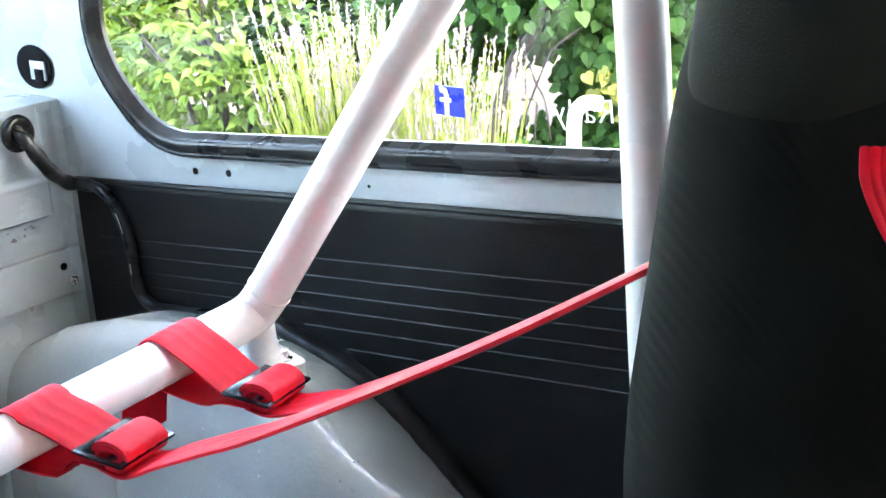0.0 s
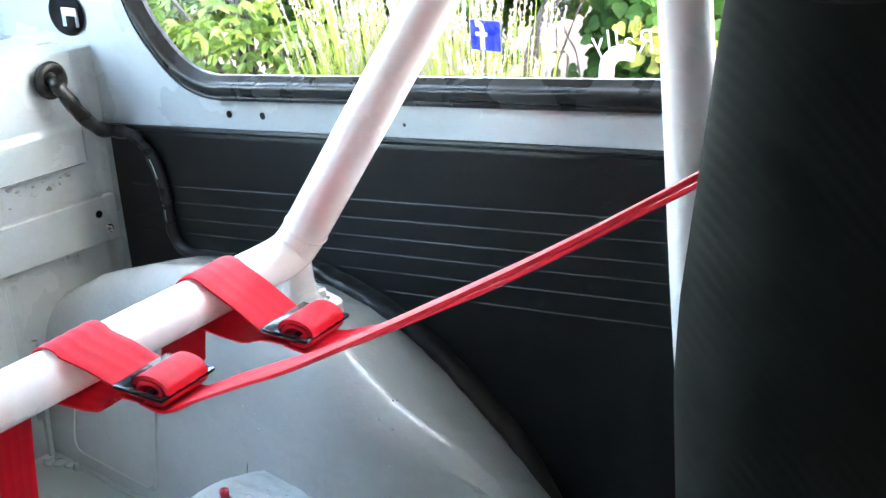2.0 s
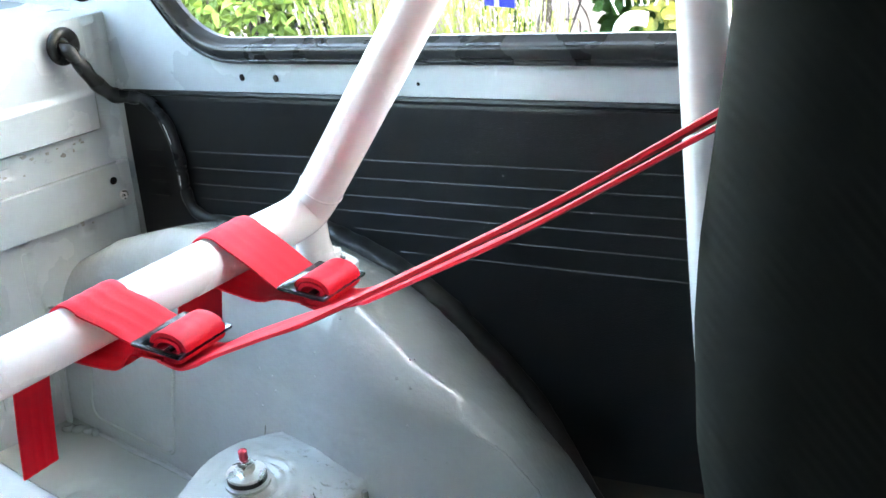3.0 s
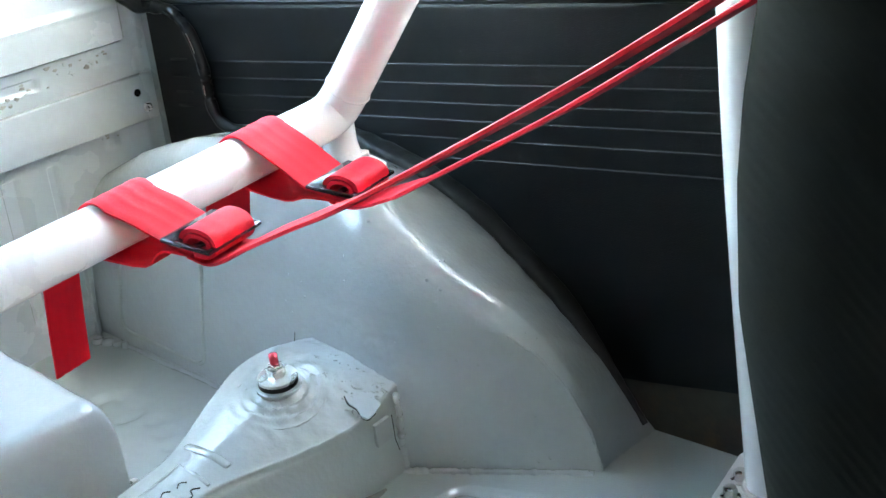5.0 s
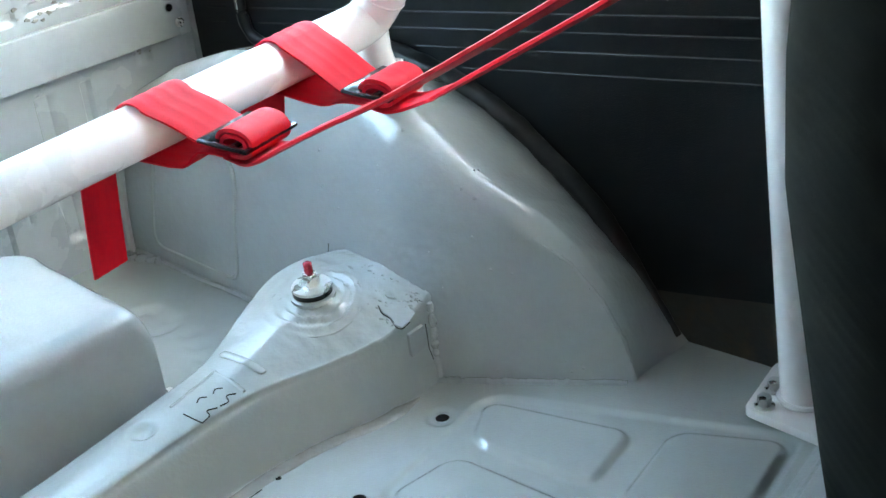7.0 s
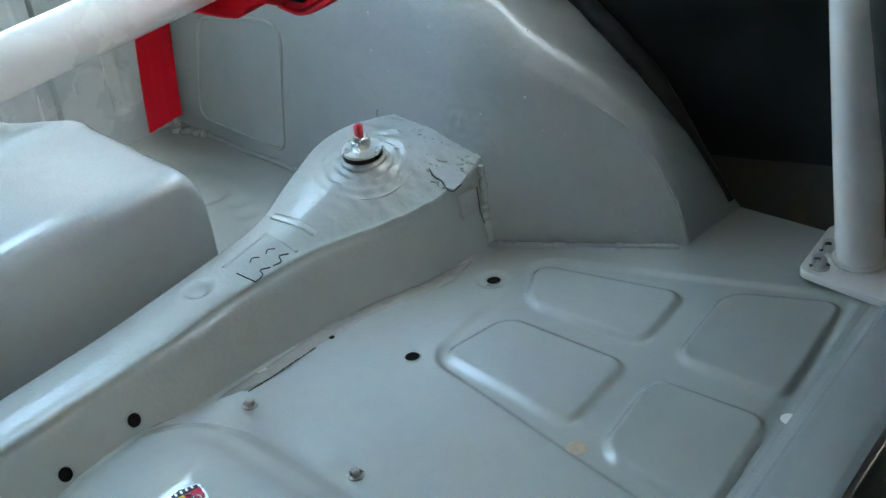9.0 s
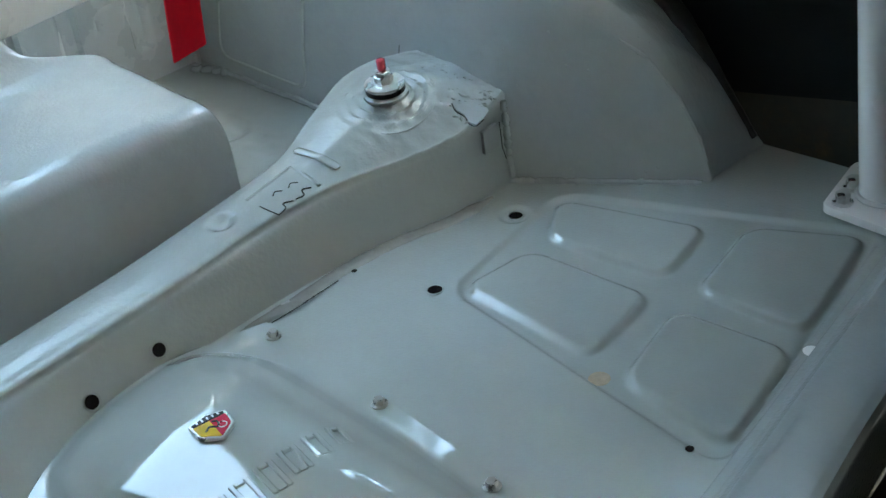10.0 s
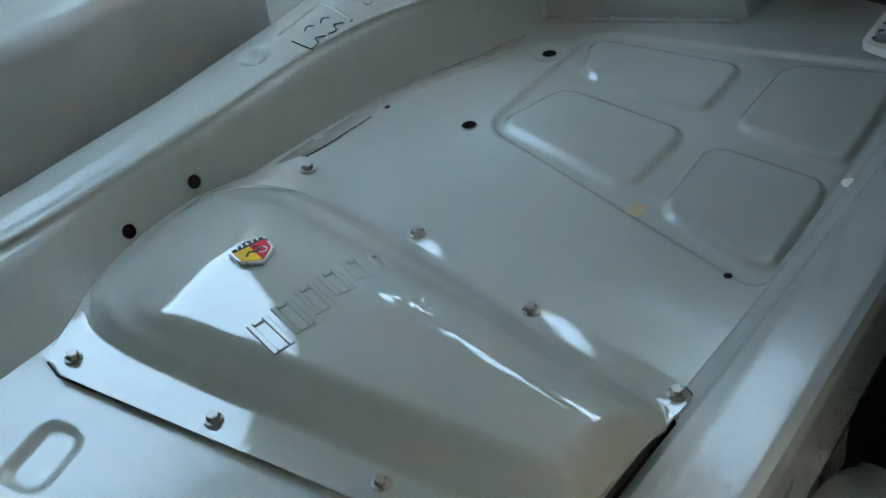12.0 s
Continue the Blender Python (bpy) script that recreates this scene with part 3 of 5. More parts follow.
for _ in range(110):
    x, y = rf.uniform(-0.135, -0.05), rf.uniform(0.006, 0.05)
    if math.hypot(x + 0.133, y + 0.016) < 0.03 or rf.random() > smooth(-0.15, -0.07, x) + 0.25:
        continue
    z = top_z(x, y) - 0.0004
    a0, long_, thin_ = rf.uniform(-0.6, 1.2), rf.uniform(0.0015, 0.0055), rf.uniform(0.0006, 0.0017)
    ring_ = [bc.verts.new((x + long_ * math.cos(q * 1.047) * math.cos(a0) * rf.uniform(0.7, 1.2) - thin_ * math.sin(q * 1.047) * math.sin(a0), y + long_ * math.cos(q * 1.047) * math.sin(a0) + thin_ * math.sin(q * 1.047) * math.cos(a0) * rf.uniform(0.6, 1.4), z)) for q in range(6)]
    top_ = [bc.verts.new((v.co.x * 0.55 + x * 0.45, v.co.y * 0.55 + y * 0.45, z + rf.uniform(0.0007, 0.002))) for v in ring_]
    for q in range(6):
        bc.faces.new((ring_[q], ring_[(q + 1) % 6], top_[(q + 1) % 6], top_[q]))
    bc.faces.new(top_)
part("sealer_crumbs", bc, PAINT, arch, "rough crumbs of brushed sealer")
for _ in range(13):
    rr_, a0 = rf.uniform(0.028, 0.062), rf.uniform(-1.3, 0.9)
    arc = [(-0.133 + rr_ * math.cos(a0 + 0.08 * q * 0.03 / rr_ * 4), -0.016 + rr_ * math.sin(a0 + 0.08 * q * 0.03 / rr_ * 4)) for q in range(rf.randint(3, 7))]
    if max(p[1] for p in arc) < 0.05 and max(p[0] for p in arc) < -0.06:
        part("brush_ridge", sweep_bm([(x, y, top_z(x, y) + 0.0002 + 0.0006 * noise.noise((x * 90, y * 90, 2))) for x, y in arc], lambda t: [(a, b * 0.8) for a, b in circle(0.0004 + 0.0008 * math.sin(math.pi * min(0.95, max(0.05, t))), 6)]), PAINT, xs)
for _ in range(40):
    sx_, sv_ = rf.choice((rf.uniform(-0.24, -0.08), rf.uniform(-0.06, 0.07))), rf.uniform(0.08, 0.72)
    c_ = Vector(arch_pt((sx_ + 0.62) / 0.728, sv_))
    r_ = rf.uniform(0.0007, 0.0022)
    bsp = bmesh.new()
    ring_ = [bsp.verts.new(c_ + Vector((r_ * math.cos(q * 1.047) * rf.uniform(0.7, 1.4), 0.0004, r_ * math.sin(q * 1.047) * rf.uniform(0.8, 1.6)))) for q in range(6)]
    tip_ = bsp.verts.new(c_ + Vector((0, -r_ * 0.7, r_ * 0.2)))
    for q in range(6):
        bsp.faces.new((ring_[q], ring_[(q + 1) % 6], tip_))
    bsp.faces.new(ring_[::-1])
    part("paint_speck", bsp, PAINT_ARCH, arch)
part("sealer_crack", sweep_bm(spline([Vector(arch_pt((x + 0.62) / 0.728, v)) + Vector((0, -0.0004, 0)) for x, v in ((-0.214, 0.205), (-0.205, 0.24), (-0.2, 0.28), (-0.198, 0.31))], 5), circle(0.0004, 5)), SEALANT, arch, "thin dark crack")
part("sealer_tab", box_bm(0.004, 0.019, 0.024, (-0.0436, 0.0215, 0.0535), 0.0006, 1, pose(0, 0, 0, 4, 3, 0)), PAINT_ROUGH, arch)
part("sealer_crack", sweep_bm([(-0.0412, 0.0325, 0.066), (-0.0408, 0.0328, 0.054), (-0.0412, 0.0335, 0.04), (-0.0414, 0.0375, 0.026)], lambda t: circle(0.0004 + 0.0006 * abs(noise.noise((t * 6, 9, 5))), 6), up=(1, 0, 0)), SEALANT, arch, "dark crack beside the tab")


# box behind the crossmember
hm_ = thing("engine_hump", (0, 0, 0), "grey painted rounded steel box rising behind the crossmember", "steel box")


BOX_SEC = spline([(-0.196, -0.02, 0), (-0.198, 0.04, 0), (-0.2, 0.09, 0), (-0.2055, 0.111, 0), (-0.222, 0.121, 0), (-0.26, 0.123, 0), (-0.33, 0.125, 0), (-0.37, 0.129, 0), (-0.395, 0.145, 0), (-0.405, 0.175, 0), (-0.415, 0.205, 0), (-0.43, 0.222, 0), (-0.47, 0.226, 0), (-0.575, 0.226, 0)], 8)


def box_pt(u, v):
    # section from the front foot over the top and up the rear rise
    x, z, _ = BOX_SEC[min(int(u * (len(BOX_SEC) - 1) + 0.5), len(BOX_SEC) - 1)]
    yr = -0.147 - 0.11 * smooth(-0.37, -0.42, x)
    if v < 0.25:
        y = yr - 0.001
        z = -0.02 + (z - 0.02 + 0.02) * (v / 0.25)
    elif v < 0.45:
        a = (v - 0.25) / 0.2 * math.pi / 2
        y = yr - 0.02 * (1 - math.cos(a))
        z = z - 0.02 + 0.02 * math.sin(a)
    else:
        y = yr - 0.02 - 0.8 * (v - 0.45) / 0.55
    z += 0.002 * noise.noise((x * 14, y * 14, z * 10))
    x += 0.0012 * noise.noise((x * 30, y * 45, z * 12))
    return (x, y, max(z, -0.02))


part("box", grid_bm(59, 150, lambda u, v: box_pt(u * 59 / 104, v)), PAINT_BOX, hm_)
part("rear_rise", grid_bm(45, 150, lambda u, v: box_pt((59 + u * 45) / 104, v)), PAINT_BOX, hm_)


# the side wall with its window opening
def wall_loft(inner, outer, y_in, y_out):
    """Joins an opening's outline to an outer outline, both faces and the reveal."""
    bm = bmesh.new()
    n = len(inner)
    rings = []
    for loop, off in ((outer, y_in), (inner, y_in), (inner, y_out), (outer, y_out)):
        rings.append([bm.verts.new((x, yw(x) + off, z)) for x, z in loop])
    for a, b in zip(rings, rings[1:]):
        for i in range(n):
            bm.faces.new((a[i], a[(i + 1) % n], b[(i + 1) % n], b[i]))
    return bm


def sill_z(x):
    return 0.4545 + 0.083 * x


WIN = rounded([(-0.4025, 0.4215, 0.11), (0.275, sill_z(0.275), 0.05), (0.275, 0.84, 0.06), (-0.44, 0.84, 0.12), (-0.490, 0.509, 0.11)], 14)


def ring_match(loop, x0, x1, z0, z1):
    """The loop's points pushed out to a rectangle, side for side."""
    lx, hx = min(p[0] for p in loop), max(p[0] for p in loop)
    lz, hz = min(p[1] for p in loop), max(p[1] for p in loop)
    out = []
    for x, z in loop:
        a, b = 2 * (x - lx) / (hx - lx) - 1, 2 * (z - lz) / (hz - lz) - 1
        k = 1 / max(abs(a), abs(b))
        out.append((x0 + (x1 - x0) * (a * k + 1) / 2, z0 + (z1 - z0) * (b * k + 1) / 2))
    return out


wall = tagged(part("wall_left", wall_loft(WIN, ring_match(WIN, -1.05, 1.7, -0.16, 0.95), 0.0, 0.008), PAINT_SIDE), "pale grey painted steel body side with a rounded window opening", "wall", kind="structure")

win = thing("window_1", (0, 0, 0), "fixed rear side window in a black rubber seal", "window", kind="structure")
SEAL = [(-0.006, -0.0065), (-0.006, -0.001), (-0.0012, 0.0042), (0.0, 0.0055), (0.0008, 0.0085), (0.0025, 0.0103), (0.0055, 0.0112), (0.0125, 0.0098), (0.0142, 0.0078), (0.0158, 0.0092), (0.0188, 0.0078), (0.0204, 0.0035), (0.0204, 0.0), (0.0, -0.0065)]
part("seal", sweep_bm([(x, yw(x) - 0.001, z) for x, z in WIN], SEAL, up=(0, -1, 0), closed=True), RUBBER, win)
bmg = bmesh.new()
gv = [bmg.verts.new((x, yw(x) + 0.004, z)) for x, z in WIN]
bmg.faces.new(gv)
gx = bmesh.ops.extrude_face_region(bmg, geom=bmg.faces[:])
bmesh.ops.translate(bmg, vec=(0, 0.003, 0), verts=[q for q in gx["geom"] if isinstance(q, bmesh.types.BMVert)])
pane = part("pane", bmg, GLASS, win, smooth=False)
pane.visible_shadow = False

# black trim panel with pressed ribs
trim = thing("trim_panel", (0, 0, 0), "black vinyl side trim panel with pressed horizontal ribs", "trim panel")


def trim_pt(u, v):
    x = -0.556 + 0.98 * u
    hi = 0.401 + 0.083 * x
    z = hi - (0.36 - 0.012 * smooth(0.05, 0.25, x)) * (1 - v)
    y = yw(x) - 0.006
    y += 0.004 * smooth(0.004, 0.0, hi - z)
    y += 0.0012 * noise.noise((x * 5, z * 5, 1))
    return (x, y, z)


part("panel", grid_bm(80, 80, trim_pt), VINYL, trim)
for zr, x_on in ((0.3415, -0.452), (0.3225, -0.456), (0.3035, -0.45), (0.2865, -0.44), (0.268, -0.2), (0.2475, -0.14)):
    pts = [(x, trim_pt((x + 0.556) / 0.98, 1 - (0.401 + 0.083 * x - zr - 0.1 * x) / 0.36)[1] - 0.0002, zr + 0.1 * x) for x in np.linspace(x_on, 0.42, 60)]
    part("rib", sweep_bm(pts, [(-0.0009, 0.0), (-0.0007, -0.0005), (0.0, -0.0008), (0.0007, -0.0005), (0.001, 0.0), (0.0016, 0.0005), (0.001, 0.0005)], up=(0, 1, 0)), VINYL, trim, "thin pressed rib")
for k, zr in enumerate((0.343, 0.3235, 0.3045, 0.288)):
    pts = [(x, trim_pt((x + 0.556) / 0.98, 1 - (0.401 + 0.083 * x - zr - 0.1 * x) / 0.36)[1] - 0.0002, zr + 0.1 * x) for x in np.linspace(-0.525, -0.495, 6)]
    part("rib", sweep_bm(pts, [(-0.0008, 0.0), (-0.0012, -0.001), (0.0, -0.0016), (0.0012, -0.001), (0.0018, 0.0)], up=(0, 1, 0)), VINYL, trim, "thin pressed rib")
part("top_edge", sweep_bm([(x, yw(x) - 0.005, 0.401 + 0.083 * x) for x in np.linspace(-0.555, 0.42, 40)], circle(0.0035, 8)), VINYL, trim)
tagged(part("sill_metal", grid_bm(10, 6, lambda u, v: (0.02 + 0.5 * u, yw(0.02 + 0.5 * u) - 0.0035, -0.02 + 0.12 * v)), RUST), "rusty bare metal strip below the trim panel", "metal strip", kind="structure")


# firewall behind the rear floor
def fw_pt(u, v):
    y = -0.95 + 1.165 * v
    z = -0.03 + 0.475 * u
    x = -0.580
    x += 0.013 * smooth(0.314, 0.318, z) * smooth(0.182, 0.172, y) * (1 - 0.25 * smooth(0.354, 0.36, z) - 0.2 * smooth(0.36, 0.44, z))
    x += 0.004 * smooth(0.355, 0.359, z) * smooth(0.366, 0.36, z) * smooth(0.182, 0.172, y)
    x += 0.004 * smooth(0.19, 0.196, y)
    x += 0.0015 * noise.noise((y * 7, z * 7, 3))
    # pressed slots and marks
    x -= 0.004 * smooth(0.0, 0.003, min(0.027 - abs(y - 0.033), 0.0065 - abs(z - 0.295)) + 0.0015)
    x -= 0.003 * smooth(0.0, 0.003, min(0.009 - abs(y - 0.148), 0.006 - abs(z - 0.3)) + 0.0015)
    x -= 0.002 * smooth(0.0, 0.003, min(0.007 - abs(y - 0.14), 0.008 - abs(z - 0.203)) + 0.0015)
    x -= 0.004 * smooth(0.0, 0.003, min(0.022 - abs(y + 0.031), 0.0065 - abs(z - 0.293)) + 0.0015)
    # upright flutes below
    for c, w in ((0.002, 0.013), (0.056, 0.008), (-0.085, 0.013), (-0.15, 0.008)):
        x -= 0.007 * smooth(w, w - 0.005, abs(y - c)) * smooth(0.202, 0.196, z) * smooth(0.02, 0.03, z)
    d = math.hypot((y + 0.03) / 0.02, (z - 0.07) / 0.02)
    x -= 0.003 * smooth(0.2, 0.0, abs(d - 1)) * (1 if z > 0.06 else 0)
    return (x, y, z)


tagged(part("wall_rear", grid_bm(180, 300, fw_pt), PAINT_SIDE), "pale grey painted pressed steel firewall", "wall", kind="structure")
tagged(part("parcel_shelf", box_bm(0.36, 1.16, 0.012, (-0.756, -0.365, 0.441), 0.003), PAINT_SIDE), "pale grey painted shelf behind the firewall", "shelf", kind="structure")
rs = random.Random(5)
residue = thing("glue_residue", (0, 0, 0), "torn grey-brown glue residue stuck to the firewall", "residue")
for cy, cz, n, spread in ((0.052, 0.293, 6, 0.016), (0.092, 0.300, 9, 0.014), (0.142, 0.304, 7, 0.012), (0.145, 0.207, 5, 0.010), (0.012, 0.289, 5, 0.012)):
    for _ in range(n):
        y_, z_ = cy + rs.gauss(0, spread), cz + rs.gauss(0, spread * 0.4)
        r_ = rs.uniform(0.0012, 0.0042)
        ring_ = [(y_ + r_ * rs.uniform(0.5, 1.5) * math.cos(q * 0.9), z_ + r_ * rs.uniform(0.3, 1.0) * math.sin(q * 0.9)) for q in range(7)]
        bf_ = bmesh.new()
        x_ = fw_pt((z_ + 0.03) / 0.475, (y_ + 0.95) / 1.165)[0]
        lo_ = [bf_.verts.new((x_ - 0.0005, a, b)) for a, b in ring_]
        hi_ = [bf_.verts.new((x_ + rs.uniform(0.0005, 0.0014), y_ + (a - y_) * 0.8, z_ + (b - z_) * 0.8)) for a, b in ring_]
        for q in range(7):
            bf_.faces.new((lo_[q], lo_[(q + 1) % 7], hi_[(q + 1) % 7], hi_[q]))
        bf_.faces.new(hi_)
        part("flake", bf_, rs.choice((SEALER, PAINT_ROUGH, GLUE)), residue)
br = thing("cross_bracket", (0, 0, 0), "pale grey painted steel bracket strip screwed to the firewall", "bracket")
part("strip", box_bm(0.012, 1.13, 0.055, (-0.572, -0.363, 0.2445), 0.0025), PAINT_SIDE, br)
bolt("screw", (-0.5655, 0.186, 0.233), 0.004, 0.004, pose(0, 0, 0, 0, 90, 0), parent=br)
part("hole", lathe_bm([(0.0045, 0), (0.0045, 0.0008)], 16, m=pose(-0.566, 0.176, 0.253, 0, 90, 0)), SHADE_BLACK, br, "dark drilled hole")
# tubes
R_T = 0.020
cage = thing("roll_cage", (0, 0, 0), "white painted tubular steel roll cage bolted to the body", "roll cage")


def bar_x(y):
    return -0.107 - 0.13 * y


JOINT = Vector((bar_x(0.082), 0.082, 0.322))
STAY1 = Vector((0.0725, 0.1285, 0.604))
sd = STAY1 - JOINT
wax = sd.normalized()
bax = Vector((-0.13, 1, 0)).normalized()
bend = [JOINT - bax * 0.045, JOINT - bax * 0.02 + wax * 0.001, JOINT - bax * 0.006 + wax * 0.006, JOINT + wax * 0.02 - bax * 0.001, JOINT + wax * 0.045]
part("bent_tube", sweep_bm([(bar_x(-0.92), -0.92, 0.322), (bar_x(-0.4), -0.4, 0.322)] + spline(bend, 6) + [STAY1, JOINT + sd * 1.55], circle(R_T, 32), up=(1, 0, 0)), WHITE, cage, "straight white cross tube bent up into the slanting stay")
hoop = [(0.2495, 0.187, 0.004), (0.2305, 0.188, 0.28), (0.2165, 0.188, 0.6), (0.206, 0.17, 0.74), (0.204, 0.12, 0.82), (0.203, 0.0, 0.85), (0.203, -0.4, 0.86), (0.203, -0.78, 0.84), (0.203, -0.9, 0.7), (0.203, -0.92, 0.0)]
part("main_hoop", sweep_bm(spline(hoop, 8), circle(R_T, 28), up=(1, 0, 0)), WHITE, cage, "upright white hoop tube")
wsd = wax.cross(Vector((0, 1, 0))).normalized()
part("weld", sweep_bm([JOINT + wax * 0.03 + (wsd * math.cos(a) + wax.cross(wsd) * math.sin(a)) * (R_T - 0.0004) for a in np.linspace(0, 6.1, 26)], circle(0.0014, 6), up=wax), WHITE, cage)
plate_o = rounded([(0.199, 0.229, 0.012), (0.215, 0.145, 0.012), (0.30, 0.140, 0.012), (0.30, 0.229, 0.01)], 5)
plate = part("base_plate", slab_bm(plate_o, 0.0035, 0.0105, 0.001), WHITE, cage)
for x, y in ((0.2225, 0.184), (0.228, 0.158)):
    b = bolt("bolt", (x, y, 0.0105), 0.0062, 0.009, pose(0, 0, 0, 0, 0, 20), parent=cage)
part("weld_bead", sweep_bm([(0.249 + 0.021 * math.cos(a), 0.187 + 0.021 * math.sin(a), 0.012) for a in np.linspace(0, 2 * math.pi, 28)[:-1]], circle(0.0028, 6), closed=True), WHITE, cage)
part("foot_post", sweep_bm([(-0.13, 0.098, 0.264), (-0.126, 0.092, 0.275), (-0.122, 0.087, 0.292), JOINT], lambda t: circle(0.0235 - 0.008 * smooth(0, 0.5, t), 20), up=(1, 0, 0)), WHITE, cage)
part("foot_plate", slab_bm(rounded([(-0.168, 0.08, 0.012), (-0.105, 0.072, 0.012), (-0.092, 0.118, 0.012), (-0.152, 0.132, 0.012)], 5), 0.249, 0.2685, 0.001), WHITE, cage)
bolt("bolt", (-0.117, 0.108, 0.2685), 0.0062, 0.009, pose(0, 0, 0, 0, 0, 10), parent=cage)


# harness straps on the cross tube
def band(path, width, thick=0.0022, s0=(0, 1, 0), s1=None, ridge=0.25):
    """Webbing whose width turns from one side direction to another along its path."""
    w, h = width / 2, thick / 2
    n = 12
    top = [(-w + 2 * w * i / n, h * (1 + ridge if i % 3 else 1 - ridge)) for i in range(n + 1)]
    prof = top[::-1] + [(a, -b) for a, b in top]
    s0 = Vector(s0)
    s1 = Vector(s1) if s1 else s0
    pts = [Vector(p) for p in path]
    bm = bmesh.new()
    rings = []
    for i, p in enumerate(pts):
        t = (pts[min(i + 1, len(pts) - 1)] - pts[max(i - 1, 0)]).normalized()
        s = s0.lerp(s1, min(1, 2 * i / (len(pts) - 1)))
        s.normalize()
        u = t.cross(s).normalized()
        rings.append([bm.verts.new(p + s * a + u * b) for a, b in prof])
    k = len(prof)
    for a, b in zip(rings, rings[1:]):
        for j in range(k):
            bm.faces.new((a[j], a[(j + 1) % k], b[(j + 1) % k], b[j]))
    bm.faces.new(rings[0][::-1])
    bm.faces.new(rings[-1])
    return bm


def harness(y0, bx, yb, bz, run, tail_y, tail_w, tail_z):
    t = thing("harness_strap", (0, 0, 0), "red harness strap looped over the white tube, black buckle", "harness strap", "harness straps on the cross tube")
    c, r = Vector((bar_x(y0), y0, 0.322)), R_T + 0.0022
    e = Vector((1, 0.13, 0)).normalized()
    up = Vector((0, 0, 1))
    bm_ = pose(bx, yb, bz, 0, 5, 11)
    ys = bm_.to_3x3() @ Vector((0, 1, 0))
    over = [c - e * (r * math.cos(a)) + up * (r * math.sin(a)) for a in np.linspace(-0.7, math.pi * 0.72, 16)]
    over += [over[-1] * 0.5 + (bm_ @ Vector((-0.029, 0, -0.0015))) * 0.5 + up * 0.001, bm_ @ Vector((-0.029, 0, -0.002)), bm_ @ Vector((-0.018, 0, -0.0042)), bm_ @ Vector((0.0, 0, -0.0045))]
    part("top_webbing", band(spline(over, 3), 0.052, 0.0022, bax, ys), WEB, t)
    under = [c - e * (r * math.cos(a)) - up * (r * math.sin(a)) for a in np.linspace(-0.4, math.pi * 0.52, 12)]
    under += [(c + e * 0.03) * 0.6 + (bm_ @ Vector((-0.03, 0, 0))) * 0.4 - up * 0.023, bm_ @ Vector((-0.028, 0, -0.012)), bm_ @ Vector((0.0, 0, -0.009))]
    part("under_webbing", band(spline(under, 3), 0.05, 0.0022, bax, ys), WEB, t)
    bk = new("buckle")
    bk.parent = t
    bk.matrix_basis = bm_
    for nm, sx, sy, px, py in (("side_bar", 0.046, 0.0045, -0.001, 0.0275), ("side_bar", 0.046, 0.0045, -0.001, -0.0275), ("cross_bar", 0.0155, 0.0594, -0.0165, 0), ("cross_bar", 0.005, 0.0594, 0.0198, 0), ("cross_bar", 0.005, 0.053, 0.006, 0)):
        part(nm, box_bm(sx, sy, 0.0034, (px, py, 0), 0.0014), BLACK_METAL, bk)
    roll = [(-0.013, -0.004), (-0.0155, 0.002), (-0.012, 0.0095), (-0.002, 0.014), (0.010, 0.0145), (0.020, 0.0115), (0.0245, 0.005), (0.0225, -0.003), (0.014, -0.0075), (0.0, -0.0075), (-0.0085, -0.0035), (-0.0105, 0.002), (-0.005, 0.008), (0.007, 0.0095), (0.016, 0.0065), (0.0165, 0.001), (0.008, -0.002)]
    part("rolled_end", band([bm_ @ Vector((a * 0.78 + 0.001, 0, q * 0.86 - 0.002)) for a, q in [tuple(v)[:2] for v in spline([(a, q, 0) for a, q in roll], 4)]], 0.0435, 0.0034, ys, None, 0.06), WEB, t)
    part("long_webbing", band(spline([bm_ @ Vector((-0.006, 0, -0.0115)), bm_ @ Vector((0.018, 0, -0.0125))] + run, 6), 0.046, 0.003, ys, (-0.06, 0.99, -0.02)), WEB, t)
    x = bar_x(tail_y) - r
    tl = [(x + 0.004, tail_y + 0.006, 0.318), (x + 0.003, tail_y + 0.005, 0.31), (x + 0.002, tail_y, (0.3 + tail_z) / 2), (x + 0.003, tail_y - 0.004, tail_z)]
    tail = band(spline(tl, 4), tail_w, 0.002, (0, 1, 0))
    for v in tail.verts:
        v.co.z += 0.12 * (v.co.y - tail_y) * smooth(tail_z + 0.03, tail_z, v.co.z)
    part("hanging_tail", tail, WEB, t, "loose red webbing tail hanging behind the tube")
    return t


harness(-0.018, -0.021, 0.005, 0.3055, [(0.045, 0.0, 0.3115), (0.075, -0.016, 0.3265), (0.165, -0.035, 0.376), (0.25, -0.04, 0.424), (0.364, -0.042, 0.4945), (0.5, -0.045, 0.578)], -0.045, 0.046, 0.258)
harness(-0.165, -0.019, -0.136, 0.315, [(0.045, -0.137, 0.325), (0.1, -0.14, 0.352), (0.161, -0.14, 0.382), (0.323, -0.139, 0.4735), (0.425, -0.138, 0.5365), (0.5, -0.137, 0.586)], -0.2215, 0.030, 0.222)


# the front seat
seat = thing("front_seat", (0, 0, 0), "black cloth high-backed front seat with a ribbed centre", "seat")


SZ = [-0.15, 0.2, 0.257, 0.349, 0.392, 0.45, 0.487, 0.552, 0.61, 0.637, 0.66, 0.70, 0.90]
SX = [0.50, 0.456, 0.4455, 0.4315, 0.425, 0.4245, 0.4275, 0.438, 0.447, 0.4525, 0.460, 0.472, 0.52]


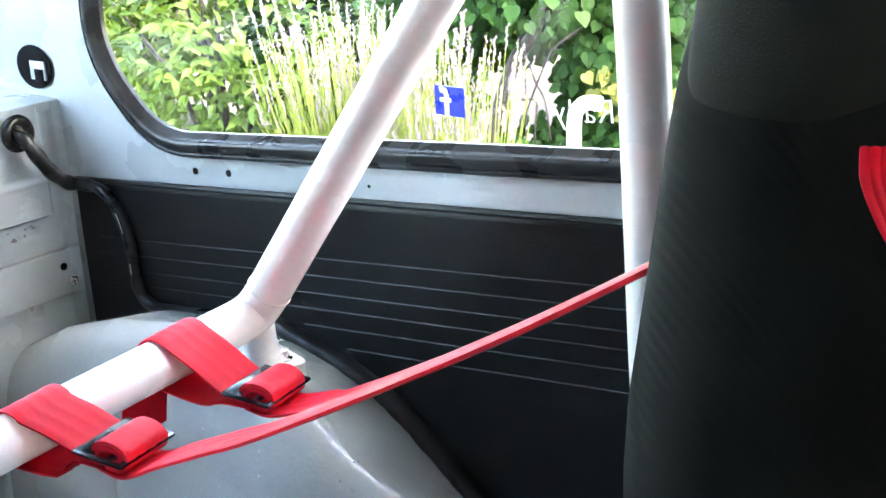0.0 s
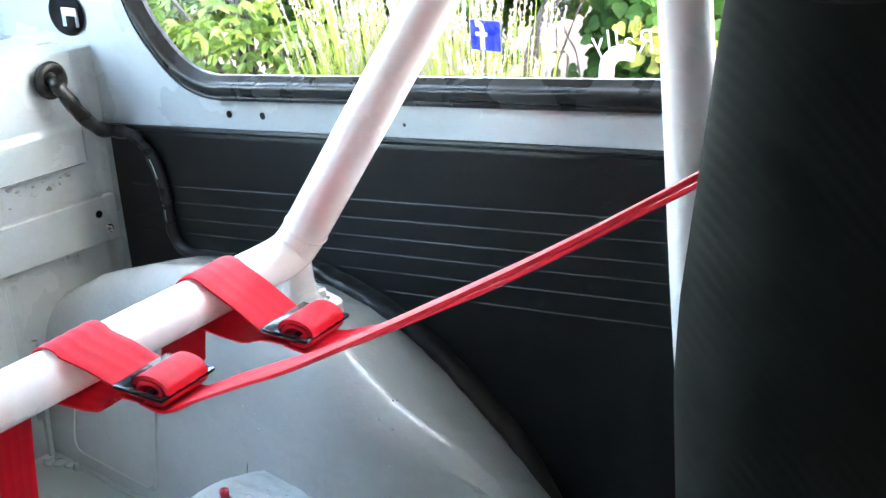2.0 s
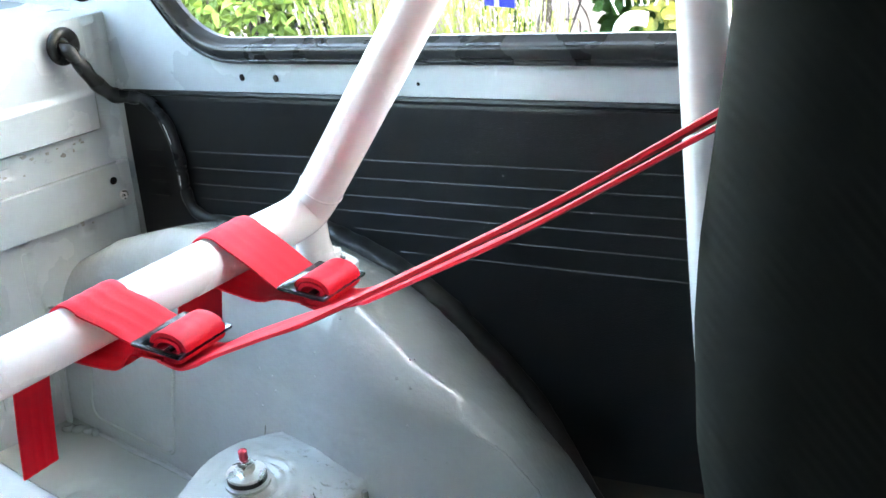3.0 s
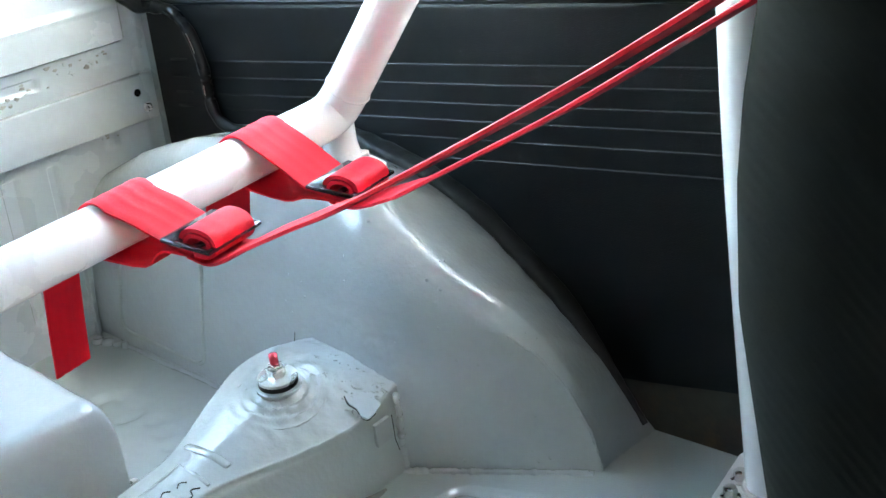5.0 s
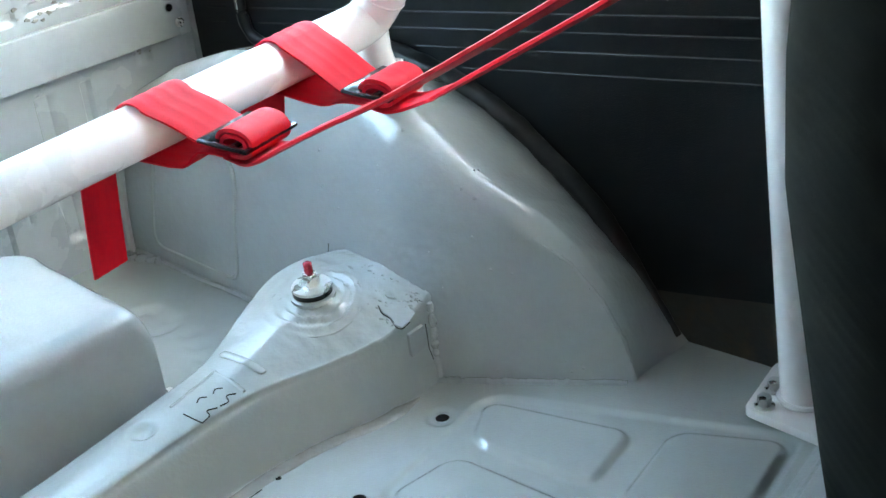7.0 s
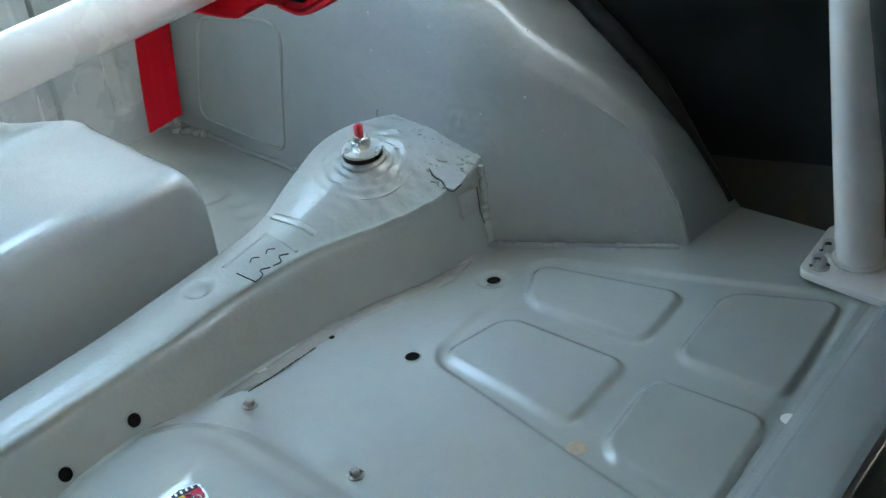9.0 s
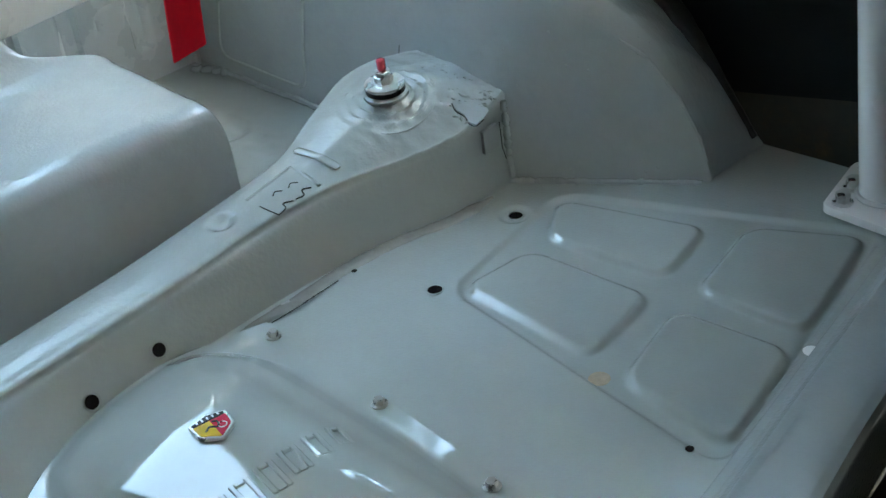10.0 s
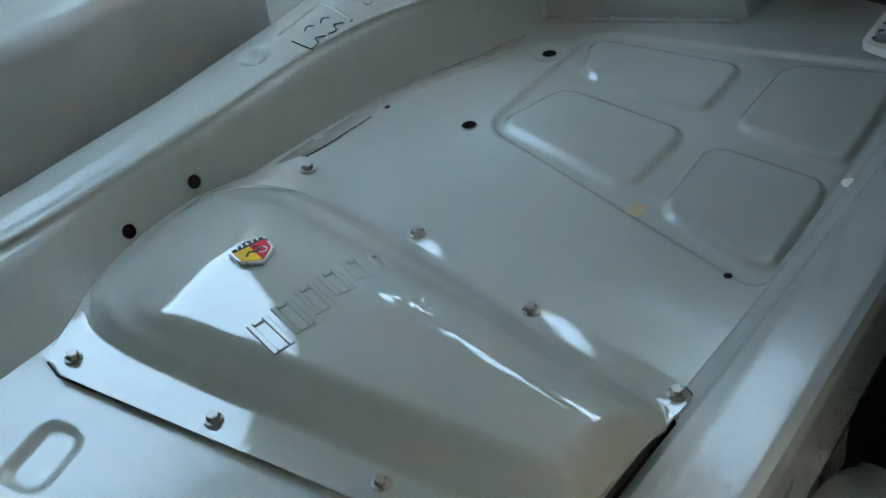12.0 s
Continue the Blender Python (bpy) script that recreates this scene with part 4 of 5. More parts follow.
def seat_at(a, z, off=0.0, cap=1.0):
    """The seat's section at one height: a rounded back shell and a flat front."""
    xc = lerp_table(z, SZ, SX) + 0.07
    front = 0.025 + 0.06 * smooth(0.64, 0.55, z)
    if math.cos(a) > 0:
        x, y = -0.10 * math.cos(a), -0.21 * math.sin(a)
        r = math.hypot(x, y)
        x, y = x * (1 + off / r), y * (1 + off / r)
    else:
        x = (front + off) * abs(math.cos(a)) ** 0.5
        y = -math.copysign((0.21 + off) * abs(math.sin(a)) ** 0.5, math.sin(a))
    return (xc + x * cap, -0.01 + y * cap, z)


def seat_pt(u, v):
    return seat_at(2 * math.pi * u, -0.15 + 1.05 * v, 0.0, 1 - 0.95 * smooth(0.985, 1.0, v))


part("backrest", grid_bm(120, 110, seat_pt), SEAT_CLOTH, seat)


def head_pt(u, v):
    a = radians(47 + 120 * u)
    low = 0.630 + 0.03 * smooth(0.22, 0.0, u) ** 2 + 0.02 * smooth(0.85, 1.0, u) ** 2
    edge = min(1.0, 14 * u, 14 * (1 - u), 12 * v, 12 * (1 - v))
    return seat_at(a, low + (0.89 - low) * v, -0.002 + 0.006 * math.sqrt(max(0.0, edge)))


part("headrest", grid_bm(60, 60, head_pt), SEAT_HEAD, seat, "charcoal cloth headrest")
part("cushion", box_bm(0.5, 0.42, 0.14, (0.84, -0.035, 0.0), 0.05, 4), SEAT_CLOTH, seat)
part("leg", box_bm(0.4, 0.03, 0.1, (0.84, -0.17, -0.11), 0.005), BLACK_METAL, seat)
part("leg", box_bm(0.4, 0.03, 0.1, (0.84, 0.1, -0.11), 0.005), BLACK_METAL, seat)
part("shoulder_belt", band(spline([(0.5630, -0.224, 0.629), (0.5665, -0.231, 0.621), (0.5710, -0.232, 0.611), (0.5770, -0.231, 0.6), (0.5870, -0.229, 0.585), (0.6070, -0.225, 0.48), (0.6120, -0.215, 0.2)], 6), 0.013, 0.003, (0.9, 0.42, 0.0)), WEB, seat, "red shoulder belt over the seat")


# cable through the grommet
cb = thing("wiring_cable", (0, 0, 0), "black taped wiring cable running down the trim panel", "cable")
cpath = [(-0.59, 0.142, 0.424), (-0.555, 0.14, 0.419), (-0.54, 0.145, 0.402), (-0.54, 0.16, 0.378), (-0.543, 0.182, 0.358), (-0.53, yw(-0.53) - 0.012, 0.353), (-0.498, yw(-0.5) - 0.013, 0.35), (-0.473, yw(-0.48) - 0.013, 0.328), (-0.459, yw(-0.47) - 0.013, 0.288), (-0.458, yw(-0.47) - 0.012, 0.248), (-0.443, yw(-0.45) - 0.012, 0.226), (-0.4, yw(-0.4) - 0.012, 0.224), (-0.3, yw(-0.3) - 0.012, 0.236), (-0.2, yw(-0.2) - 0.011, 0.232), (-0.1, yw(-0.1) - 0.011, 0.19)]
part("cable", sweep_bm(spline(cpath, 7), lambda t: circle((0.0085 - 0.002 * smooth(0.28, 0.45, t)) * (1 + 0.08 * math.sin(t * 90) + 0.1 * noise.noise((t * 40, 0, 0))), 10)), RUBBER, cb)
for tc in (0.5, 0.53, 0.61):
    sp_ = spline(cpath, 7)
    k_i = int(tc * (len(sp_) - 1))
    part("tape_scuff", sweep_bm([q + Vector((0.002, -0.0066, 0.0016)) for q in sp_[k_i:k_i + 3]], lambda t: circle(0.0005 + 0.0007 * noise.noise((t * 9, tc * 50, 0)), 5)), STICKER_WHITE, cb, "pale scuff on the tape")
part("grommet", sweep_bm([(-0.563, 0.142 + 0.0145 * math.cos(a), 0.421 + 0.0155 * math.sin(a)) for a in np.linspace(0, 2 * math.pi, 28)[:-1]], circle(0.0062, 10), up=(1, 0, 0), closed=True), RUBBER, cb, "thick black rubber grommet")

# small openings as flat discs: black for shade, white for daylight, tan seen below
for x, y, r, mt, nm, lb in ((0.001, 0.0, 0.0068, SHADE_BLACK, "floor_hole", "dark round hole drilled in the grey floor"), (0.025, -0.125, 0.0068, SHADE_BLACK, "floor_hole", "dark round hole drilled in the grey floor"), (0.308, -0.019, 0.0062, STICKER_WHITE, "floor_disc", "white disc for daylight through a floor hole"), (0.203, -0.132, 0.0082, TAN_SPOT, "floor_disc", "tan disc for what shows through a floor hole"), (0.301, -0.157, 0.003, SHADE_BLACK, "floor_hole", "tiny dark hole drilled in the grey floor"), (-0.0515, -0.146, 0.0026, SHADE_BLACK, "floor_hole", "tiny dark hole drilled in the grey floor")):
    spot = tagged(part(nm, lathe_bm([(r, 0.0), (r, 0.0003), (r * 0.97, 0.0004)], 24, (x, y, floor_z(x, y) + 0.0003)), mt), lb, "hole" if mt == SHADE_BLACK else "plug")
    if r > 0.006 and mt == SHADE_BLACK:
        part("rim", sweep_bm([(x + r * 0.99 * math.cos(a), y + r * 0.99 * math.sin(a), floor_z(x, y) + 0.0005) for a in np.linspace(0, 6.283, 25)[:-1]], circle(0.0007, 6), closed=True), PAINT, spot, "painted edge of the hole")
for x, z in ((-0.349, 0.39), (-0.297, 0.394), (-0.102, 0.407)):
    r = 0.0038 if x < -0.2 else 0.0018
    tagged(part("wall_hole", lathe_bm([(r, 0.0), (r, 0.0008)], 16, m=pose(x, yw(x), z, 90, 0, 0)), SHADE_BLACK), "small dark screw hole in the grey body side", "hole")
tagged(part("pillar_hole", lathe_bm([(0.0255, 0.0), (0.0255, 0.001)], 36, m=pose(-0.611, yw(-0.611) - 0.001, 0.481, 90, 0, 0) @ Matrix.Diagonal((1.36, 1, 1, 1))), SHADE_BLACK), "round access hole in the grey pillar", "hole")

ph = thing("hole_bracket", (-0.604, yw(-0.604) - 0.004, 0.472), "pale bracket seen inside the pillar hole", "bracket")
part("plate", box_bm(0.03, 0.003, 0.022, (0.004, 0, 0.006), 0.001), PAINT_SIDE, ph)
part("slot", box_bm(0.017, 0.002, 0.016, (0.007, -0.0016, 0.0), 0.0005), SHADE_BLACK, ph)
bolt("bolt", (-0.262, -0.108, -0.0175), 0.0045, 0.008, pose(0, 0, 0, 0, 0, 12), label="small grey hex bolt in the rear floor")
lump = thing("corner_sealer", (-0.545, 0.056, -0.017), "lumpy grey seam sealer in the floor corner", "sealer")
for k, (dx, dy, r_) in enumerate(((0, 0, 0.009), (0.014, 0.004, 0.007), (-0.012, -0.006, 0.008), (0.028, 0.005, 0.005))):
    part("lump", lathe_bm([(r_, 0.0), (r_ * 1.05, 0.002), (r_ * 0.7, 0.0042 + 0.001 * k % 3), (r_ * 0.2, 0.005)], 9, (dx, dy, 0)), PAINT_ROUGH, lump)
part("bead", sweep_bm(spline([(0.0, 0.006, 0.0), (0.05, 0.008, 0.001), (0.1, 0.0065, 0.0), (0.16, 0.007, 0.001), (0.22, 0.004, 0.0)], 10), lambda t: circle(0.0035 + 0.002 * noise.noise((t * 22, 4, 4)), 6)), PAINT_ROUGH, lump)
part("bead", sweep_bm(spline([(-0.02, 0.002, 0.0), (-0.022, 0.004, 0.04), (-0.021, 0.006, 0.09), (-0.02, 0.008, 0.15)], 10), lambda t: circle(0.004 + 0.002 * noise.noise((t * 18, 9, 4)), 6), up=(1, 0, 0)), PAINT_ROUGH, lump)

# badge and raised lettering bars on the tunnel cover
bd = thing("badge", (0.066, -0.3705, hump(0.066, -0.3705) + 0.0005), "small enamel shield badge, yellow and red in a chrome rim", "badge")
sh = rounded([(-0.0145, 0.0115, 0.003), (0.0, 0.0155, 0.003), (0.0145, 0.0115, 0.003), (0.0135, -0.005, 0.006), (0.0, -0.0155, 0.003), (-0.0135, -0.005, 0.006)], 4)
bd.rotation_euler = (0, 0, radians(80))
part("rim", slab_bm(sh, 0.0, 0.0028, 0.0007), STEEL, bd)
k_ = 0.86
part("yellow_half", slab_bm([(x * k_, min(y * k_, 0.0066)) for x, y in sh if x <= 0.0001], 0.0025, 0.0034), BADGE_YELLOW, bd)
part("red_half", slab_bm([(x * k_, min(y * k_, 0.0066)) for x, y in sh if x >= -0.0001], 0.0025, 0.0034), BADGE_RED, bd)
part("dark_band", slab_bm([(-0.0115, 0.0072), (0.0115, 0.0072), (0.0122, 0.0098), (0.0, 0.0132), (-0.0122, 0.0098)], 0.0025, 0.0035), SEALANT, bd, "dark band across the top")
for q in range(5):
    part("band_mark", box_bm(0.0012, 0.0026, 0.0005, (-0.008 + 0.004 * q, 0.0095, 0.0037)), STEEL, bd)
part("emblem", sweep_bm(spline([(-0.007, -0.003, 0.0036), (-0.003, 0.0, 0.0036), (0.002, -0.003, 0.0036), (0.004, 0.002, 0.0036), (0.001, 0.0045, 0.0036)], 5), circle(0.0007, 6)), SEALANT, bd)
part("emblem", sweep_bm([(0.0055 + 0.003 * math.cos(a), -0.003 + 0.003 * math.sin(a), 0.0035) for a in np.linspace(0, 6.28, 18)[:-1]], circle(0.0004, 6), closed=True), STEEL, bd)
em = thing("raised_lettering", (0, 0, 0), "raised lettering bars painted over in grey", "lettering")
for k in range(6):
    f = k / 5
    x, y = 0.139 - 0.009 * f, -0.415 + 0.100 * f
    tilt = math.degrees(math.atan2(hump(x, y + 0.005) - hump(x, y - 0.005), 0.01))
    m_ = pose(x, y, hump(x, y) + 0.0002, tilt, 0, -8 - 4 * f)
    long, wide = 0.036 - 0.014 * f, 0.0155 - 0.002 * f
    for sx, sy, px, py in ((long, 0.0040, 0, -wide / 2 + 0.002), (long, 0.0040, 0, wide / 2 - 0.002), (0.0040, wide - 0.008, long / 2 - 0.002, 0), (0.0040, wide - 0.008, -long / 2 + 0.002, 0)):
        part("bar", box_bm(sx, sy, 0.0022, (0, 0, 0), 0.0007, 1, m=m_ @ pose(px, py, 0)), PAINT, em)

def rail_pt(u, v):
    """A pressed sheet that flares out below the ledge."""
    y = -0.16 - 0.26 * v
    swell = smooth(0.12, 0.75, v)
    x = ledge_x(y) + 0.0605 * (1 + 0.25 * smooth(-0.05, -0.4, y)) - 0.006 * (1 - swell) + 0.020 * swell * smooth(0.0, 1.0, u) ** 2
    return (x, y, -0.004 - 0.020 * (1 - swell) - 0.085 * u)


rail = thing("seat_rail", (0, 0, 0), "grey painted seat rail bracket below the ledge", "seat rail")
part("upright", grid_bm(24, 30, rail_pt), PAINT_ROUGH, rail)
part("slot", sweep_bm(spline([(0.4215, -0.262, -0.004), (0.4235, -0.274, -0.006), (0.4265, -0.29, -0.010), (0.430, -0.31, -0.016), (0.434, -0.335, -0.02)], 6), lambda t: [(a * (0.0012 + 0.0045 * smooth(0, 0.8, t)), b * 0.0008) for a, b in circle(1.0, 10)], up=(1, 0, 0.3)), SHADE_BLACK, rail, "dark slot in the pressed bracket")
part("flange", sweep_bm(spline([(0.438, -0.165, -0.1), (0.44, -0.21, -0.078), (0.45, -0.26, -0.066), (0.463, -0.34, -0.066)], 8), lambda t: [(a * 0.026, b * 0.006 + 0.0012 * noise.noise((t * 18, a, 3))) for a, b in circle(1.0, 14)], up=(0, 0, 1)), PAINT_ROUGH, rail, "rough painted turned-out flange")
bolt("bolt", (0.45, -0.262, -0.061), 0.007, 0.006, pose(0, 0, 0, 10, 5, 0), parent=rail)

# stickers on the glass
st = thing("window_sticker", (-0.006, yw(0) + 0.0078, 0.4965), "small square blue sticker with a white mark on the glass", "sticker")
st.rotation_euler = (0, 0, radians(-1.7))
part("square", slab_bm(rounded([(-0.017, -0.0131, 0.0012), (0.017, -0.0131, 0.0012), (0.017, 0.0131, 0.0012), (-0.017, 0.0131, 0.0012)], 3), -0.0005, 0.0005), BLUE, st).rotation_euler = (radians(90), 0, 0)
part("mark", sweep_bm([(-0.003, -0.0009, -0.0128), (-0.003, -0.0009, -0.002), (-0.003, -0.0009, 0.005), (-0.0045, -0.0009, 0.0085), (-0.008, -0.0009, 0.0098), (-0.0105, -0.0009, 0.0092)], [(-0.0026, -0.0003), (0.0026, -0.0003), (0.0026, 0.0003), (-0.0026, 0.0003)], up=(0, 1, 0)), STICKER_WHITE, st)
part("mark", box_bm(0.0135, 0.0008, 0.0038, (-0.0042, -0.0009, 0.0008), 0.0003, 1), STICKER_WHITE, st)
tx = bpy.data.curves.new("lettering", "FONT")
tx.body, tx.size, tx.extrude, tx.offset, tx.space_character = "Rally", 0.0285, 0.0002, -0.0004, 1.12
tob = new("window_lettering", tx)
tx.materials.append(STICKER_WHITE)
tob.matrix_world = pose(0.164, yw(0.13) + 0.0078, 0.4945, 90, 0, 180) @ pose(0, 0, 0, 0, 0, -5.2)
tagged(tob, "white lettering on the window glass, seen from behind", "lettering")

# unseen rest of the shell, added to close the place and limit its light
tagged(part("ceiling", box_bm(2.02, 1.28, 0.02, (0.40, -0.36, 0.94), 0.005), LINER), "dark roof lining", "ceiling", kind="structure")
tagged(part("wall_right", box_bm(1.35, 0.03, 1.1, (-0.375, -0.985, 0.39), 0.004), VINYL), "unseen dark side wall added to keep light out", "wall", kind="structure")
# dark wall added to block the door side; its top slot gives fill light
tagged(part("side_blocker", box_bm(1.05, 0.04, 1.045, (0.83, -0.985, 0.3525), 0.01), VINYL), "unseen dark wall added at the door side, slot on top for fill light", "door", kind="structure")
# added to shut out the windscreen but for a thin slot of front light
tagged(part("wall_front", box_bm(0.06, 1.24, 1.105, (1.44, -0.36, 0.361), 0.01), VINYL), "unseen dark wall added to block most of the windscreen light", "wall", kind="structure")
# the sloping tail panel with the rear window
TAIL_LOW, TAIL_TOP = Vector((-0.965, 0, 0.42)), Vector((-0.60, 0, 0.94))
TAIL_UP = (TAIL_TOP - TAIL_LOW).normalized()
TAIL_OUT = Vector((-TAIL_UP.z, 0, TAIL_UP.x))


def tail_pt(y, d, off=0.0):
    return TAIL_LOW + TAIL_UP * d + TAIL_OUT * off + Vector((0, y, 0))


REAR = rounded([(-0.86, 0.06, 0.07), (0.12, 0.06, 0.07), (0.08, 0.585, 0.07), (-0.82, 0.585, 0.07)], 8)
FULL = ring_match(REAR, -1.0, 0.25, 0.0, (TAIL_TOP - TAIL_LOW).length)
bmt = bmesh.new()
tail_rings = [[bmt.verts.new(tail_pt(y, d, off)) for y, d in loop] for loop, off in ((FULL, 0.0), (REAR, 0.0), (REAR, 0.025), (FULL, 0.025))]
for ra, rb in zip(tail_rings, tail_rings[1:] + tail_rings[:1]):
    for i in range(len(ra)):
        bmt.faces.new((ra[i], ra[(i + 1) % len(ra)], rb[(i + 1) % len(ra)], rb[i]))
tagged(part("wall_tail", bmt, PAINT_SIDE), "grey painted sloping tail panel with the rear window opening", "wall", kind="structure")
rear_win = thing("window_2", (0, 0, 0), "sloping rear window in a black rubber seal", "window", kind="structure")
part("seal", sweep_bm([tail_pt(y, d) for y, d in REAR], circle(0.011, 8), up=TAIL_OUT, closed=True), RUBBER, rear_win)
bmr = bmesh.new()
bmr.faces.new([bmr.verts.new(tail_pt(y, d, 0.010)) for y, d in REAR])
gr = bmesh.ops.extrude_face_region(bmr, geom=bmr.faces[:])
bmesh.ops.translate(bmr, vec=TAIL_OUT * 0.004, verts=[q for q in gr["geom"] if isinstance(q, bmesh.types.BMVert)])
rear_pane = part("pane", bmr, GLASS, rear_win, smooth=False)
rear_pane.visible_shadow = False


# garden beyond the window
GZ = -0.42
SOIL = mat("garden_soil", (0.045, 0.038, 0.028), 0.9, 0, 0.3, 3, 0.5, 60, (0.08, 0.07, 0.05), 0.6, 2)
LEAF_A = mat("laurel_leaf", (0.05, 0.095, 0.016), 0.6, 0, 0.35, 9, spec=0.3)
LEAF_B = mat("yellow_green_leaf", (0.06, 0.098, 0.015), 0.6, 0, 0.35, 9, spec=0.3)
LEAF_C = mat("climber_leaf", (0.012, 0.036, 0.006), 0.6, 0, 0.45, 9, spec=0.12)
LEAF_Y = mat("golden_leaf", (0.10, 0.105, 0.018), 0.6, 0, 0.3, 9, spec=0.3)
GRAVEL = mat("pinkish_gravel", (0.05, 0.039, 0.036), 0.9, 0, 0.45, 25, 0.6, 60, (0.02, 0.014, 0.012), 0.6, 9)
VINE = mat("dark_vine", (0.005, 0.002, 0.002), 0.8, 0, 0.3, 30)
STEM_G = mat("lavender_stem", (0.10, 0.135, 0.022), 0.7, 0, 0.3, 9)
FLOWER = mat("lavender_flower", (0.10, 0.08, 0.112), 0.8, 0, 0.3, 40)
BARK = mat("bark", (0.014, 0.011, 0.008), 0.9, 0, 0.3, 12, 0.6, 60)
TRUNK = mat("pale_bark", (0.022, 0.017, 0.011), 0.9, 0, 0.35, 14, 0.6, 60)
WHITE_OUT = mat("weathered_white_paint", (0.35, 0.35, 0.34), 0.6, 0, 0.06, 12)
PALE = mat("pale_plaster", (0.34, 0.32, 0.29), 0.8, 0, 0.1, 6)
for leaf_mat, tint in ((LEAF_A, (0.14, 0.2, 0.02, 1)), (LEAF_B, (0.18, 0.21, 0.02, 1)), (LEAF_C, (0.05, 0.11, 0.010, 1)), (STEM_G, (0.10, 0.13, 0.028, 1)), (LEAF_Y, (0.14, 0.15, 0.02, 1))):
    _n = leaf_mat.node_tree
    _t, _m = _n.nodes.new("ShaderNodeBsdfTranslucent"), _n.nodes.new("ShaderNodeMixShader")
    _t.inputs["Color"].default_value = tint
    _m.inputs[0].default_value = 0.25
    _n.links.new(_n.nodes["Principled BSDF"].outputs[0], _m.inputs[1])
    _n.links.new(_t.outputs[0], _m.inputs[2])
    _n.links.new(_m.outputs[0], _n.nodes["Material Output"].inputs["Surface"])
tagged(part("ground", grid_bm(8, 8, lambda u, v: (-40 + 80 * u, -40 + 80 * v, GZ)), SOIL), "sunlit garden soil and path", "ground", kind="structure")


def leaf_mesh(bm, at, direction, normal, length, width):
    d = direction.normalized()
    s = d.cross(normal).normalized()
    n = s.cross(d)
    pts = [(0, 0, 0), (0.3, 0.42, 0.06), (0.65, 0.36, 0.05), (1.0, 0, -0.08), (0.65, -0.36, 0.05), (0.3, -0.42, 0.06)]
    v = [bm.verts.new(at + d * (a * length) + s * (b * width) + n * (c * length)) for a, b, c in pts]
    bm.faces.new((v[0], v[1], v[2], v[3]))
    bm.faces.new((v[0], v[3], v[4], v[5]))


def shrub(name, label, centre, size, count, length, width, material, seed, twigs=True):
    rng = random.Random(seed)
    t = thing(name, (centre[0], centre[1], GZ), label, "shrub")
    bm = bmesh.new()
    c = Vector((0, 0, centre[2] - GZ))
    for _ in range(count):
        d = Vector((rng.gauss(0, 1), rng.gauss(0, 1), rng.gauss(0, 1))).normalized()
        r = 0.55 + 0.45 * rng.random() ** 0.5
        p = c + Vector((d.x * size[0], d.y * size[1], d.z * size[2])) * r * (1 + 0.25 * noise.noise(d * 2.2))
        if p.z < 0.02:
            continue
        # a small rosette of leaves
        for _k in range(3):
            dd = (d + Vector((rng.uniform(-1, 1), rng.uniform(-1, 1), rng.uniform(-0.8, 0.9)))).normalized()
            nn = (Vector((0, 0, 1)) + d * 0.7 + Vector((rng.uniform(-0.6, 0.6), rng.uniform(-0.6, 0.6), 0))).normalized()
            leaf_mesh(bm, p, dd, nn, length * rng.uniform(0.7, 1.2), width * rng.uniform(0.8, 1.2))
    part("foliage", bm, material, t)
    bt = bmesh.new()
    for _ in range(9):
        a = rng.uniform(0, 6.28)
        e = Vector((math.cos(a) * size[0] * 0.6, math.sin(a) * size[1] * 0.6, c.z + size[2] * rng.uniform(-0.2, 0.5)))
        tb = sweep_bm([Vector((e.x * 0.1, e.y * 0.1, 0)), e * 0.5 + Vector((0, 0, 0.05)), e], lambda q: circle(0.014 * (1 - q * 0.7), 6), up=(1, 0.3, 0))
        me = bpy.data.meshes.new("t")
        tb.to_mesh(me)
        tb.free()
        bt.from_mesh(me)
    part("branches", bt, BARK, t)
    return t


shrub("laurel_shrub", "sunlit laurel shrub with pale green oval leaves", (-2.75, 2.25, 0.15), (0.62, 0.5, 0.55), 2000, 0.058, 0.03, LEAF_A, 3)
shrub("laurel_shrub", "sunlit shrub with yellow-green oval leaves", (-3.6, 2.5, 0.25), (0.7, 0.5, 0.6), 1500, 0.06, 0.032, LEAF_B, 5)
shrub("hedge_shrub", "shady green hedge shrub close behind the lavender", (-2.3, 2.5, 0.1), (0.5, 0.3, 0.62), 1500, 0.06, 0.045, LEAF_C, 23)
shrub("hedge_shrub", "dense green hedge shrub behind the climber", (-1.0, 3.6, 0.75), (1.2, 0.5, 0.35), 900, 0.09, 0.06, LEAF_A, 13)
shrub("golden_shrub", "low golden-leaved shrub beside the gravel path", (-3.25, 4.7, -0.22), (0.55, 0.25, 0.26), 420, 0.07, 0.045, LEAF_Y, 29)

# unseen tree, added so that the floor mirrors dark leaves instead of sky
tall = shrub("tree", "unseen tree added to darken what the floor reflects", (-5.3, 4.1, 6.8), (2.6, 1.2, 2.3), 3600, 0.2, 0.13, LEAF_C, 17)
part("trunk", sweep_bm(spline([(0, 0, 0), (0.1, 0, 1.6), (0.05, 0.05, 3.8), (0, 0, 6.4)], 6), lambda q: circle(0.13 * (1 - 0.6 * q), 10), up=(1, 0, 0)), BARK, tall)
tagged(part("gravel_path", grid_bm(40, 40, lambda u, v: (-4.2 + 2.9 * u + 0.06 * math.sin(v * 9), 2.35 + 2.5 * v, GZ + 0.012 + 0.008 * noise.noise((u * 30, v * 26, 0)))), GRAVEL), "sunlit pinkish gravel path", "path", kind="structure")

